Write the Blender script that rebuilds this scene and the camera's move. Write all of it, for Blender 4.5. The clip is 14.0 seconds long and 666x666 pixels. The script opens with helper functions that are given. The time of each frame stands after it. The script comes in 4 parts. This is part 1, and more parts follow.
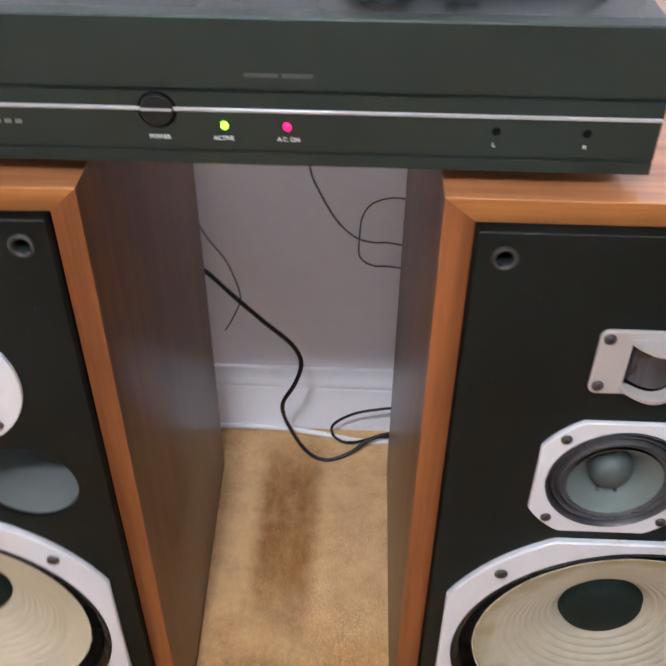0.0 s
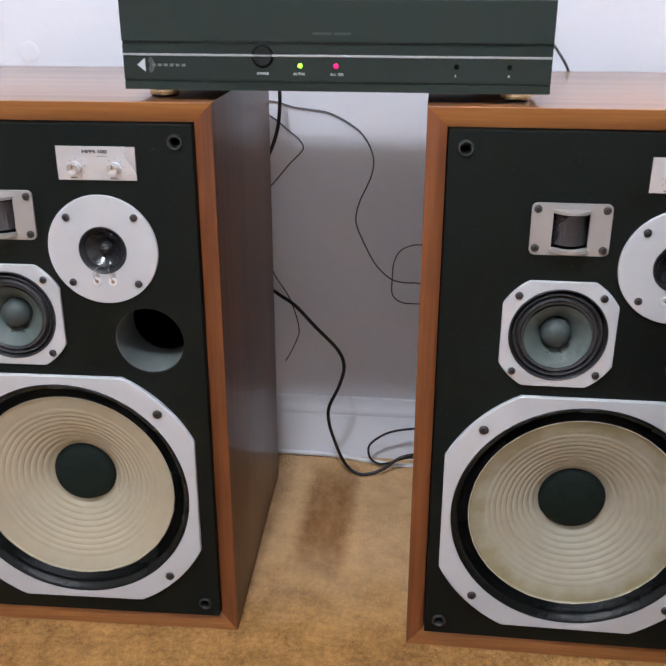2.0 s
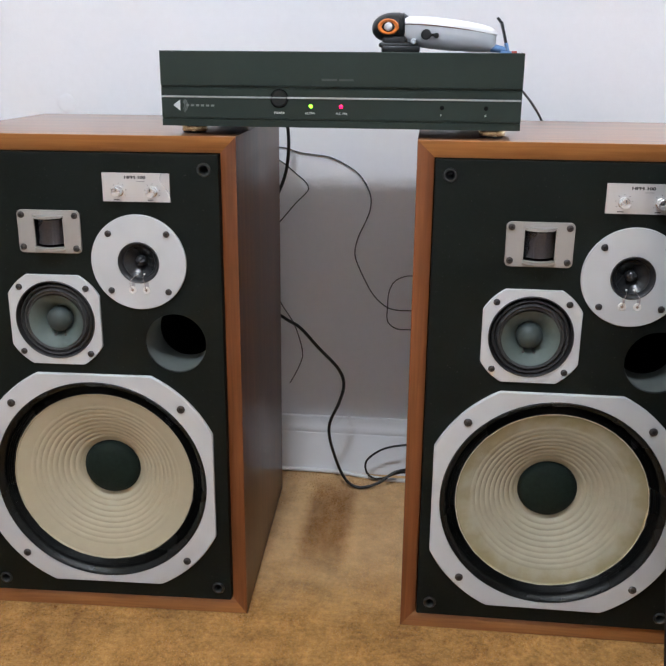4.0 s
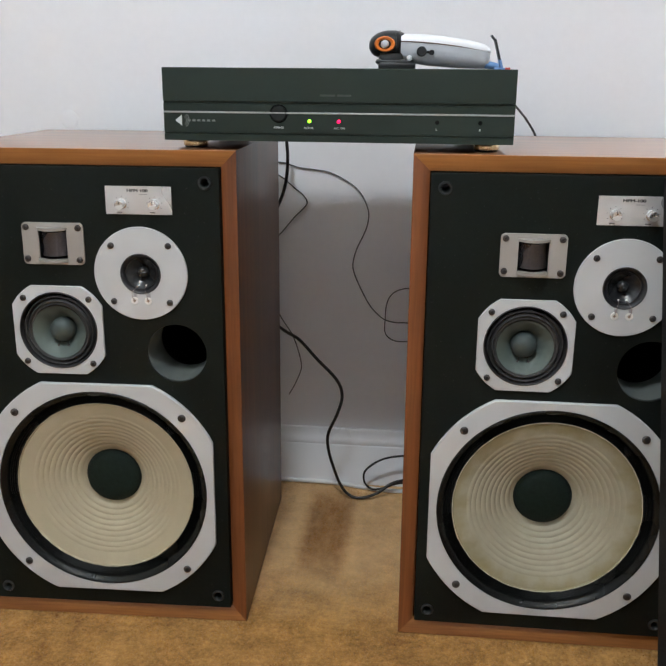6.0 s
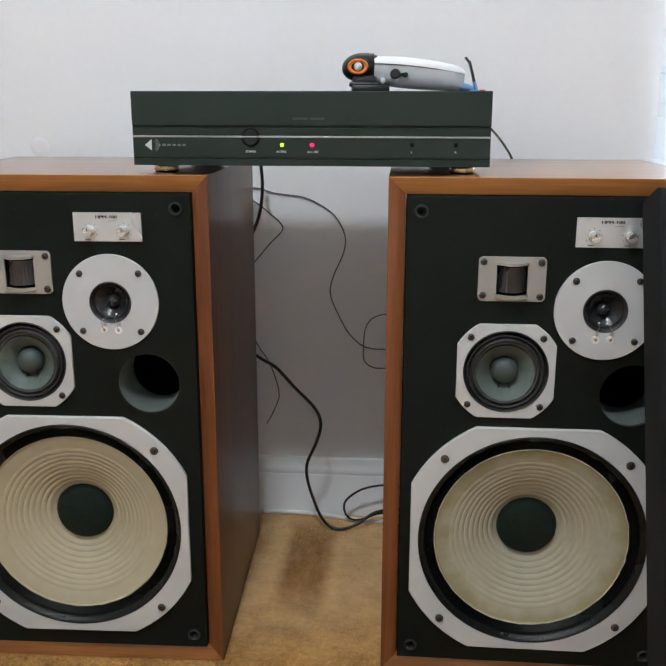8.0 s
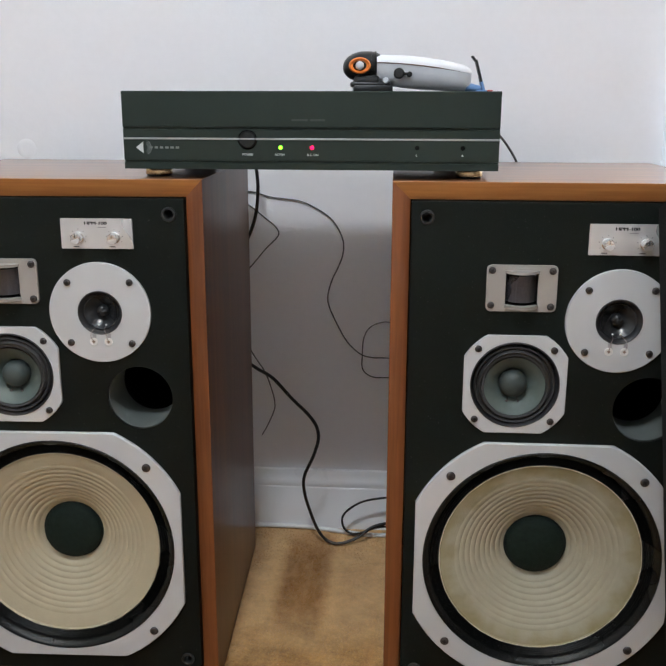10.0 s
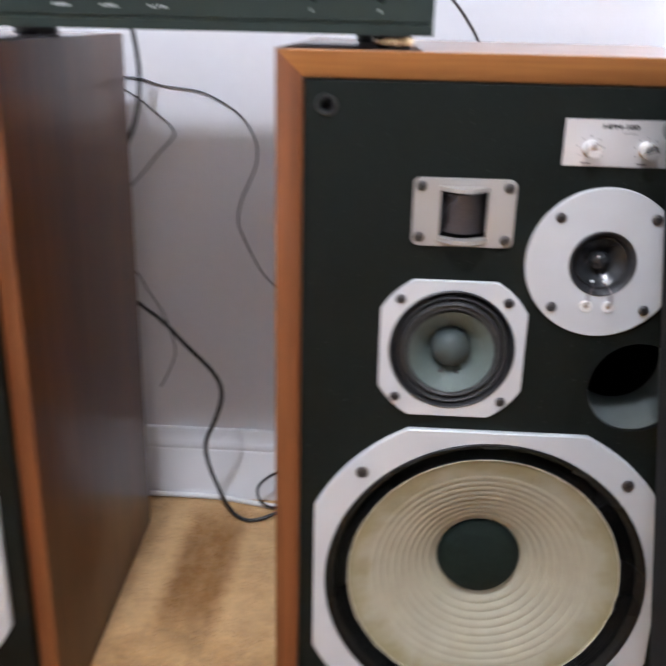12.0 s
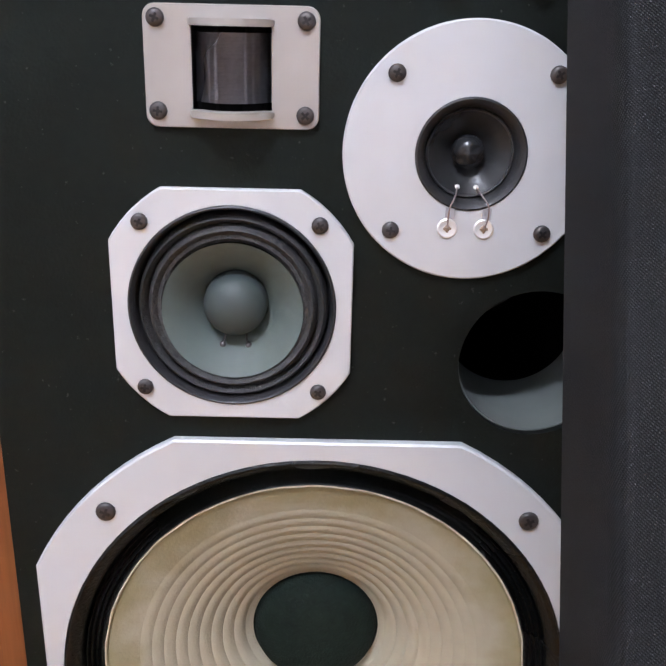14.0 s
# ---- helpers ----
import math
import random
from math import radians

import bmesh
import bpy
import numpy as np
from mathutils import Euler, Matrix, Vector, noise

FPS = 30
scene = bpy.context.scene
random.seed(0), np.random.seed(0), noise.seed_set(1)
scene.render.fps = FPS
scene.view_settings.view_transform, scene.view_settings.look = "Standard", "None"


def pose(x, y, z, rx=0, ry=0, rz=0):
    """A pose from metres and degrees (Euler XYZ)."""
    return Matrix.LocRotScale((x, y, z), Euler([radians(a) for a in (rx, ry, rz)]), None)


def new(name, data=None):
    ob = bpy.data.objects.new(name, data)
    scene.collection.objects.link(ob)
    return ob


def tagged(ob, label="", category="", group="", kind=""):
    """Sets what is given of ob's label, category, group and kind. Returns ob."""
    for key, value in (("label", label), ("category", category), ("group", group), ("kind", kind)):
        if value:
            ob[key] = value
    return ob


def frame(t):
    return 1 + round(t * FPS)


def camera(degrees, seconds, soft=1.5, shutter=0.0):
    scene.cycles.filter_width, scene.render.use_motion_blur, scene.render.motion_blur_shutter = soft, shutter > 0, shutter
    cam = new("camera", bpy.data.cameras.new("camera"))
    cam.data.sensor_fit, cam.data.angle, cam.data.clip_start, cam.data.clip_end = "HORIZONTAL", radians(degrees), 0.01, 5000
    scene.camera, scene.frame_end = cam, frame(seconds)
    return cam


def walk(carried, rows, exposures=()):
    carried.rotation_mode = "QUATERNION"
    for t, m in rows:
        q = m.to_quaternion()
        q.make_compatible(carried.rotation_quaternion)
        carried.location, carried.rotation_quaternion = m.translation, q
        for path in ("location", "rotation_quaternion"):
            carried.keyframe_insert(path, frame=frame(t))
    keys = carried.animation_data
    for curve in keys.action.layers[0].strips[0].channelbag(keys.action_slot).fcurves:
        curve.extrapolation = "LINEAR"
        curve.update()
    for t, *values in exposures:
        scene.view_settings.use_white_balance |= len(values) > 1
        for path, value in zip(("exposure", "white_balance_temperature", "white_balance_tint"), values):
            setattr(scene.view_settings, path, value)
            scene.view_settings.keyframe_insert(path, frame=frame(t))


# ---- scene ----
cam = camera(41.95, 14.0, soft=1.7, shutter=0.5)
ROWS = [
    (0.0, -0.2444, -0.4457, 0.9310, 2.342, -39.380, -0.437),
    (0.5, -0.1560, -0.5050, 0.9134, 8.704, -38.482, 0.957),
    (1.0, -0.1544, -0.5871, 0.8486, 7.067, -31.517, 0.983),
    (1.5, -0.1864, -0.7511, 0.7873, 6.764, -24.715, 0.228),
    (2.0, -0.1898, -0.8860, 0.7836, 6.408, -21.994, -0.058),
    (2.5, -0.1880, -0.9558, 0.7692, 5.999, -19.664, -0.484),
    (2.7, -0.1868, -0.9850, 0.7545, 6.174, -19.079, -0.758),
    (5.0, -0.1743, -1.0581, 0.7616, 6.216, -17.150, -0.236),
    (5.5, -0.1688, -1.0641, 0.7613, 6.263, -16.837, -0.270),
    (6.0, -0.1796, -1.0727, 0.7559, 6.077, -16.307, -0.465),
    (6.5, -0.1763, -1.0669, 0.7568, 6.134, -16.059, -0.456),
    (7.0, -0.1779, -1.0600, 0.7536, 5.803, -15.434, -0.542),
    (7.5, -0.1726, -1.0510, 0.7507, 5.519, -14.763, -0.394),
    (8.0, -0.1753, -1.0456, 0.7488, 4.712, -14.522, -0.088),
    (10.5, -0.1928, -0.9777, 0.7483, 4.112, -14.436, -0.168),
    (11.0, -0.1960, -0.9565, 0.7504, 4.648, -15.211, -0.481),
    (11.5, -0.2053, -0.8866, 0.7276, 4.537, -17.348, -1.160),
    (11.7, -0.1798, -0.8123, 0.7167, 4.213, -18.380, -1.430),
    (12.0, -0.1088, -0.6862, 0.6927, 3.567, -19.970, -1.245),
    (12.2, -0.0704, -0.6121, 0.6655, 1.938, -20.379, -1.176),
    (12.5, -0.0194, -0.5232, 0.6119, 1.645, -20.595, -1.122),
    (13.0, -0.0104, -0.4335, 0.5594, -0.256, -20.133, -0.985),
    (13.5, -0.0041, -0.4227, 0.5633, -0.263, -19.722, -1.183),
    (14.0, 0.0018, -0.4201, 0.5703, 0.078, -19.702, -1.267),
]
EXPOSURES = [
    (0.0, 0.66, 6330, 18), (0.5, 0.86, 6330, 18), (1.0, 0.64, 6150, 17), (1.5, 0.38, 6150, 16), (2.5, 0.30, 6150, 14), (5.0, 0.06, 6470, 8), (8.0, -0.07, 6570, 6),
    (10.5, -0.05, 6500, 9), (11.0, 0.04, 6500, 10), (11.5, 0.34, 6300, 13), (12.5, 0.66, 6230, 17), (14.0, 0.76, 6180, 19)]
walk(cam, [(t, pose(x, y, z, 90 + pitch, roll, yaw)) for t, x, y, z, yaw, pitch, roll in ROWS], EXPOSURES)

# ---- light ----
world = bpy.data.worlds.new("sky")
scene.world = world
world.use_nodes = True
wn = world.node_tree
sky = wn.nodes.new("ShaderNodeTexSky")
sky.sky_type = "NISHITA"
sky.sun_disc = False
sky.sun_elevation, sky.sun_rotation = radians(35), radians(120)
wn.nodes["Background"].inputs["Strength"].default_value = 0.1
wn.links.new(sky.outputs["Color"], wn.nodes["Background"].inputs["Color"])

LAMP = (-0.42, -1.25, 2.30)
lamp_data = bpy.data.lights.new("ceiling_lamp", "POINT")
lamp_data.shadow_soft_size, lamp_data.energy = 0.10, 88
lamp_data.color = (0.875, 0.965, 1.08)
lamp = new("ceiling_lamp", lamp_data)
lamp.matrix_world = pose(*LAMP)

day_data = bpy.data.lights.new("window_daylight", "AREA")
day_data.shape, day_data.size, day_data.size_y, day_data.energy = "RECTANGLE", 0.86, 1.2, 28
day_data.color = (0.86, 0.93, 1.0)
day = new("window_daylight", day_data)
day.matrix_world = pose(0.70, 0.595, 1.10, -90, 0, 0)

# ---- materials ----


def material(name, colour, rough=0.6, metal=0.0, vary=0.12, scale=60.0, bump=0.0, bump_scale=None, coarse=6.0, spec=0.5, coat=0.0):
    """A painted, cast or moulded surface: fine grain and slow blotches in its colour, fine relief."""
    m = bpy.data.materials.new(name)
    m.use_nodes = True
    n, l = m.node_tree.nodes, m.node_tree.links
    b = n["Principled BSDF"]
    b.inputs["Roughness"].default_value, b.inputs["Metallic"].default_value = rough, metal
    b.inputs["Specular IOR Level"].default_value = spec
    b.inputs["Coat Weight"].default_value, b.inputs["Coat Roughness"].default_value = coat, 0.25
    at = n.new("ShaderNodeTexCoord")
    fine, slow = n.new("ShaderNodeTexNoise"), n.new("ShaderNodeTexNoise")
    for t, s, d in ((fine, scale, 5), (slow, coarse, 3)):
        t.inputs["Scale"].default_value, t.inputs["Detail"].default_value = s, d
        l.new(at.outputs["Object"], t.inputs["Vector"])
    add = n.new("ShaderNodeMath")
    add.operation = "ADD"
    l.new(fine.outputs["Fac"], add.inputs[0]), l.new(slow.outputs["Fac"], add.inputs[1])
    ramp = n.new("ShaderNodeMapRange")
    ramp.inputs["From Min"].default_value, ramp.inputs["From Max"].default_value = 0.55, 1.45
    ramp.inputs["To Min"].default_value, ramp.inputs["To Max"].default_value = 1 - vary, 1 + vary
    l.new(add.outputs[0], ramp.inputs["Value"])
    mul = n.new("ShaderNodeVectorMath")
    mul.operation = "SCALE"
    mul.inputs[0].default_value = colour
    l.new(ramp.outputs[0], mul.inputs["Scale"])
    l.new(mul.outputs[0], b.inputs["Base Color"])
    wear = n.new("ShaderNodeMapRange")
    wear.inputs["From Min"].default_value, wear.inputs["From Max"].default_value = 0.3, 0.7
    wear.inputs["To Min"].default_value, wear.inputs["To Max"].default_value = max(0.03, rough - 0.08), min(1, rough + 0.08)
    l.new(slow.outputs["Fac"], wear.inputs["Value"]), l.new(wear.outputs[0], b.inputs["Roughness"])
    if bump:
        grain = n.new("ShaderNodeTexNoise")
        grain.inputs["Scale"].default_value, grain.inputs["Detail"].default_value = bump_scale or scale, 4
        l.new(at.outputs["Object"], grain.inputs["Vector"])
        rise = n.new("ShaderNodeBump")
        rise.inputs["Strength"].default_value, rise.inputs["Distance"].default_value = bump, 0.002
        l.new(grain.outputs["Fac"], rise.inputs["Height"]), l.new(rise.outputs["Normal"], b.inputs["Normal"])
    return m


def wood(name, stretch, dark, light, rough=0.34, coat=(0.20, 0.22)):
    """Veneer with long figure along one axis, pores and slow tone changes."""
    m = bpy.data.materials.new(name)
    m.use_nodes = True
    n, l = m.node_tree.nodes, m.node_tree.links
    b = n["Principled BSDF"]
    b.inputs["Roughness"].default_value = rough
    b.inputs["Coat Weight"].default_value, b.inputs["Coat Roughness"].default_value = coat
    at, mp = n.new("ShaderNodeTexCoord"), n.new("ShaderNodeMapping")
    mp.inputs["Scale"].default_value = stretch
    l.new(at.outputs["Object"], mp.inputs["Vector"])
    bands, pores = n.new("ShaderNodeTexNoise"), n.new("ShaderNodeTexNoise")
    for t, s, d in ((bands, 1.0, 6), (pores, 7.0, 4)):
        t.inputs["Scale"].default_value, t.inputs["Detail"].default_value = s, d
        t.inputs["Distortion"].default_value = 0.4
        l.new(mp.outputs[0], t.inputs["Vector"])
    mix = n.new("ShaderNodeMix")
    mix.data_type = "FLOAT"
    mix.inputs[0].default_value = 0.35
    l.new(bands.outputs["Fac"], mix.inputs[2]), l.new(pores.outputs["Fac"], mix.inputs[3])
    ramp = n.new("ShaderNodeValToRGB")
    ramp.color_ramp.elements[0].position, ramp.color_ramp.elements[1].position = 0.34, 0.66
    ramp.color_ramp.elements[0].color, ramp.color_ramp.elements[1].color = (*dark, 1), (*light, 1)
    l.new(mix.outputs[0], ramp.inputs["Fac"])
    l.new(ramp.outputs["Color"], b.inputs["Base Color"])
    rise = n.new("ShaderNodeBump")
    rise.inputs["Strength"].default_value, rise.inputs["Distance"].default_value = 0.12, 0.001
    l.new(pores.outputs["Fac"], rise.inputs["Height"]), l.new(rise.outputs["Normal"], b.inputs["Normal"])
    return m


def glow(name, colour, strength):
    m = bpy.data.materials.new(name)
    m.use_nodes = True
    b = m.node_tree.nodes["Principled BSDF"]
    b.inputs["Base Color"].default_value = (*colour, 1)
    b.inputs["Emission Color"].default_value = (*colour, 1)
    b.inputs["Emission Strength"].default_value = strength
    return m


def carpet_material():
    m = bpy.data.materials.new("tan_carpet")
    m.use_nodes = True
    n, l = m.node_tree.nodes, m.node_tree.links
    b = n["Principled BSDF"]
    b.inputs["Roughness"].default_value, b.inputs["Specular IOR Level"].default_value = 0.95, 0.1
    b.inputs["Sheen Weight"].default_value = 0.25
    at = n.new("ShaderNodeTexCoord")

    def tex(scale, detail):
        t = n.new("ShaderNodeTexNoise")
        t.inputs["Scale"].default_value, t.inputs["Detail"].default_value = scale, detail
        l.new(at.outputs["Object"], t.inputs["Vector"])
        return t.outputs["Fac"]

    def maths(op, a, c, d=None):
        k = n.new("ShaderNodeMath")
        k.operation = op
        for i, v in enumerate((a, c, d)):
            if v is None:
                continue
            if hasattr(v, "default_value"):
                l.new(v, k.inputs[i])
            else:
                k.inputs[i].default_value = v
        return k.outputs[0]

    tuft, pile, clump, slow = tex(330, 3), tex(125, 4), tex(30, 4), tex(8, 4)
    strand = n.new("ShaderNodeNewGeometry").outputs["Random Per Island"]
    tone = maths("ADD", maths("MULTIPLY", tuft, 0.24), maths("ADD", maths("MULTIPLY", pile, 0.40), maths("ADD", maths("MULTIPLY", clump, 0.38), maths("MULTIPLY", slow, 0.40))))
    tone = maths("ADD", tone, maths("MULTIPLY", maths("SUBTRACT", strand, 0.5), 0.08))
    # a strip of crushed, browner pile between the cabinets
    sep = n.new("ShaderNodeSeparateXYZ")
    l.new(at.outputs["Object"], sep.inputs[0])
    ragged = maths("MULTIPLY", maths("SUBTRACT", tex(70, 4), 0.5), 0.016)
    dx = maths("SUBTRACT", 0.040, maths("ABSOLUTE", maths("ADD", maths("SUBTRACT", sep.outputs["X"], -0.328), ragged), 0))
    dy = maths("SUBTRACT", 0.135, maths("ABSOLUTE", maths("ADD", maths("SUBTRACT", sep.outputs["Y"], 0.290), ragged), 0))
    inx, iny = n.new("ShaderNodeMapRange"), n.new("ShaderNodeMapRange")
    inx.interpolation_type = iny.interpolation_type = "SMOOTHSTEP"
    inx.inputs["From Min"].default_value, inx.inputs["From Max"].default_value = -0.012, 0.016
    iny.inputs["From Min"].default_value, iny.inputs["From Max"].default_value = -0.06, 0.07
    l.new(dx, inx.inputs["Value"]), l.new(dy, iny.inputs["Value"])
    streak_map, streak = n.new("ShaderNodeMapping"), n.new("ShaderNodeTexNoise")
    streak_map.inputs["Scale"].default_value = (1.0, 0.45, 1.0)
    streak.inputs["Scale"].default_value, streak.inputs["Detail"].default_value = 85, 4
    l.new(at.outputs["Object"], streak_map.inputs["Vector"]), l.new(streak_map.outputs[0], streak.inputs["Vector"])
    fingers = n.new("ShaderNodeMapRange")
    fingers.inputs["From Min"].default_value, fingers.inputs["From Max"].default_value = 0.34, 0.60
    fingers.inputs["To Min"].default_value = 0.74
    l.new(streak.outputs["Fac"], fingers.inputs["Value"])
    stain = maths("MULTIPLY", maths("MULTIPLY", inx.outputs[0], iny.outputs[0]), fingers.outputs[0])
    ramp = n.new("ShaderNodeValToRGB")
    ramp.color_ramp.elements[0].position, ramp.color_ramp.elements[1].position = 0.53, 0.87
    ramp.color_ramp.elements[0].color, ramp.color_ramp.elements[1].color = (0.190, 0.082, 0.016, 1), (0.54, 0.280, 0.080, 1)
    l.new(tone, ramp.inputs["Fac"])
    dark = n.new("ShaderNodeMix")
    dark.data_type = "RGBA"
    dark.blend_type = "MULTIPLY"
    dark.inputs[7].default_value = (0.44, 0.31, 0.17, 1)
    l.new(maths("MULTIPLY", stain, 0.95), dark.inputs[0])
    # paler pile, brushed the other way, round the strip and back to the wall; light for the gap is painted in too
    nap_and_light = n.new("ShaderNodeMix")
    nap_and_light.data_type = "RGBA"
    nap_and_light.inputs[7].default_value = (0.80, 0.540, 0.285, 1)
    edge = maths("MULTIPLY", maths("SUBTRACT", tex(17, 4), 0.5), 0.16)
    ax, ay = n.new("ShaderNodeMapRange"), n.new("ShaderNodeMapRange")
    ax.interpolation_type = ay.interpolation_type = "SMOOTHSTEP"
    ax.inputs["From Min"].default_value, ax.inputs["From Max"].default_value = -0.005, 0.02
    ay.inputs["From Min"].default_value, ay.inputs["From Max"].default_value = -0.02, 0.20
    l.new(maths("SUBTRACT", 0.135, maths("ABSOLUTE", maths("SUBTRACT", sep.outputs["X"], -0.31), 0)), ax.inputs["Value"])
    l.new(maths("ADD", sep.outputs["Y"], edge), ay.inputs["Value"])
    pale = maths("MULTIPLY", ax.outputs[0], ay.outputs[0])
    l.new(maths("MULTIPLY", pale, maths("ADD", 0.30, maths("MULTIPLY", clump, 0.45))), nap_and_light.inputs[0])
    l.new(ramp.outputs["Color"], nap_and_light.inputs[6]), l.new(nap_and_light.outputs[2], dark.inputs[6])
    l.new(dark.outputs[2], b.inputs["Base Color"])
    rise = n.new("ShaderNodeBump")
    rise.inputs["Strength"].default_value, rise.inputs["Distance"].default_value = 0.22, 0.003
    l.new(maths("ADD", tuft, pile), rise.inputs["Height"]), l.new(rise.outputs["Normal"], b.inputs["Normal"])
    return m


def twill_material():
    """Black grille cloth with a fine diagonal weave."""
    m = material("black_grille_cloth", (0.020, 0.022, 0.026), 0.85, vary=0.25, scale=300, spec=0.3)
    n, l = m.node_tree.nodes, m.node_tree.links
    b = n["Principled BSDF"]
    at = n.new("ShaderNodeTexCoord")

    def along(direction):
        d = n.new("ShaderNodeVectorMath")
        d.operation = "DOT_PRODUCT"
        d.inputs[1].default_value = direction
        l.new(at.outputs["Object"], d.inputs[0])
        return d.outputs["Value"]

    uv = n.new("ShaderNodeCombineXYZ")
    l.new(along((0.62, -0.62, 0.80)), uv.inputs[0]), l.new(along((0.80, -0.80, -0.62)), uv.inputs[1])

    def bands(axis, scale, bend):
        w = n.new("ShaderNodeTexWave")
        w.bands_direction = axis
        w.inputs["Scale"].default_value, w.inputs["Distortion"].default_value = scale, bend
        w.inputs["Detail"].default_value, w.inputs["Detail Scale"].default_value = 2, 2
        l.new(uv.outputs[0], w.inputs["Vector"])
        return w.outputs["Fac"]

    weave, blot = n.new("ShaderNodeMath"), n.new("ShaderNodeTexNoise")
    weave.operation = "MULTIPLY"
    l.new(bands("X", 330, 1.5), weave.inputs[0]), l.new(bands("Y", 250, 4.0), weave.inputs[1])
    blot.inputs["Scale"].default_value, blot.inputs["Detail"].default_value = 900, 2
    l.new(at.outputs["Object"], blot.inputs["Vector"])
    fleck = n.new("ShaderNodeMath")
    fleck.operation = "MULTIPLY"
    l.new(weave.outputs[0], fleck.inputs[0]), l.new(blot.outputs["Fac"], fleck.inputs[1])
    mix = n.new("ShaderNodeMix")
    mix.data_type = "RGBA"
    mix.inputs[6].default_value, mix.inputs[7].default_value = (0.0052, 0.0056, 0.0062, 1), (0.023, 0.025, 0.028, 1)
    l.new(fleck.outputs[0], mix.inputs[0]), l.new(mix.outputs[2], b.inputs["Base Color"])
    rise = n.new("ShaderNodeBump")
    rise.inputs["Strength"].default_value, rise.inputs["Distance"].default_value = 0.45, 0.0008
    l.new(weave.outputs[0], rise.inputs["Height"]), l.new(rise.outputs["Normal"], b.inputs["Normal"])
    return m


WALNUT_D, WALNUT_L = (0.180, 0.060, 0.016), (0.390, 0.158, 0.044)
WOOD_X = wood("walnut_grain_across", (1.6, 40, 40), WALNUT_D, WALNUT_L)
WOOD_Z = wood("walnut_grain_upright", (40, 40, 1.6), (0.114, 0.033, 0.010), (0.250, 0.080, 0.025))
# side faces: darker walnut, with some of their shade put into the colour
WOOD_SIDE = wood("dark_walnut_shaded_side", (40, 40, 1.6), (0.066, 0.023, 0.006), (0.140, 0.050, 0.014), 0.40, (0.22, 0.14))
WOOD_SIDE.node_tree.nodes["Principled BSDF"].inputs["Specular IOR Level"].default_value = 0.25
WOOD_TOP = wood("dull_walnut_top_veneer", (1.6, 40, 40), (0.165, 0.060, 0.022), (0.350, 0.142, 0.052), 0.32, (0.70, 0.14))
BAFFLE = material("black_baffle_paint", (0.0021, 0.0028, 0.0025), 0.60, vary=0.70, scale=190, bump=0.16, bump_scale=650, coarse=11, spec=0.25)


def dust(m, scale, least, tint):
    """Sparse pale specks of dust and lint on a dark surface."""
    n, l = m.node_tree.nodes, m.node_tree.links
    b = n["Principled BSDF"]
    src = b.inputs["Base Color"].links[0].from_socket
    at, spot, rng, mix = n.new("ShaderNodeTexCoord"), n.new("ShaderNodeTexNoise"), n.new("ShaderNodeMapRange"), n.new("ShaderNodeMix")
    spot.inputs["Scale"].default_value, spot.inputs["Detail"].default_value = scale, 3
    l.new(at.outputs["Object"], spot.inputs["Vector"]), l.new(spot.outputs["Fac"], rng.inputs["Value"])
    rng.inputs["From Min"].default_value, rng.inputs["From Max"].default_value = least, least + 0.08
    mix.data_type = "RGBA"
    mix.inputs[7].default_value = (*tint, 1)
    l.new(rng.outputs[0], mix.inputs[0]), l.new(src, mix.inputs[6]), l.new(mix.outputs[2], b.inputs["Base Color"])


def pleats(m, period, strength):
    """Fine level pleats across a film, as relief alone."""
    n, l = m.node_tree.nodes, m.node_tree.links
    at, w, rise = n.new("ShaderNodeTexCoord"), n.new("ShaderNodeTexWave"), n.new("ShaderNodeBump")
    w.bands_direction = "Z"
    w.inputs["Scale"].default_value, w.inputs["Distortion"].default_value = 2 * math.pi / (20 * period), 0.3
    rise.inputs["Strength"].default_value, rise.inputs["Distance"].default_value = strength, period * 0.4
    l.new(at.outputs["Object"], w.inputs["Vector"]), l.new(w.outputs["Fac"], rise.inputs["Height"])
    l.new(rise.outputs["Normal"], n["Principled BSDF"].inputs["Normal"])


BAFFLE.node_tree.nodes["Principled BSDF"].inputs["Specular Tint"].default_value = (0.84, 1.0, 0.90, 1)
dust(BAFFLE, 330, 0.70, (0.045, 0.045, 0.043))
SILVER = material("satin_silver_paint", (0.565, 0.575, 0.578), 0.42, metal=0.15, vary=0.05, scale=30, coarse=10)
CHAMPAGNE = material("champagne_metal", (0.365, 0.338, 0.308), 0.38, metal=0.2, vary=0.05, scale=40)
BRUSHED = material("brushed_plate", (0.68, 0.67, 0.66), 0.30, metal=0.6, vary=0.05, scale=80)
FILM = material("dark_film_mesh", (0.32, 0.315, 0.35), 0.27, metal=0.92, vary=0.15, scale=400, bump=0.12, bump_scale=900)
pleats(FILM, 0.0006, 0.7)
FOAM = material("worn_foam_surround", (0.036, 0.035, 0.034), 0.65, vary=0.55, scale=420, bump=0.5, bump_scale=600)
RUBBER = material("black_foam_surround", (0.0060, 0.0064, 0.0060), 0.26, vary=0.4, scale=160, bump=0.40, bump_scale=420, spec=0.25)
PAPER = material("beige_paper_cone", (0.380, 0.341, 0.244), 0.72, vary=0.09, scale=70, coarse=9, bump=0.12, bump_scale=500)


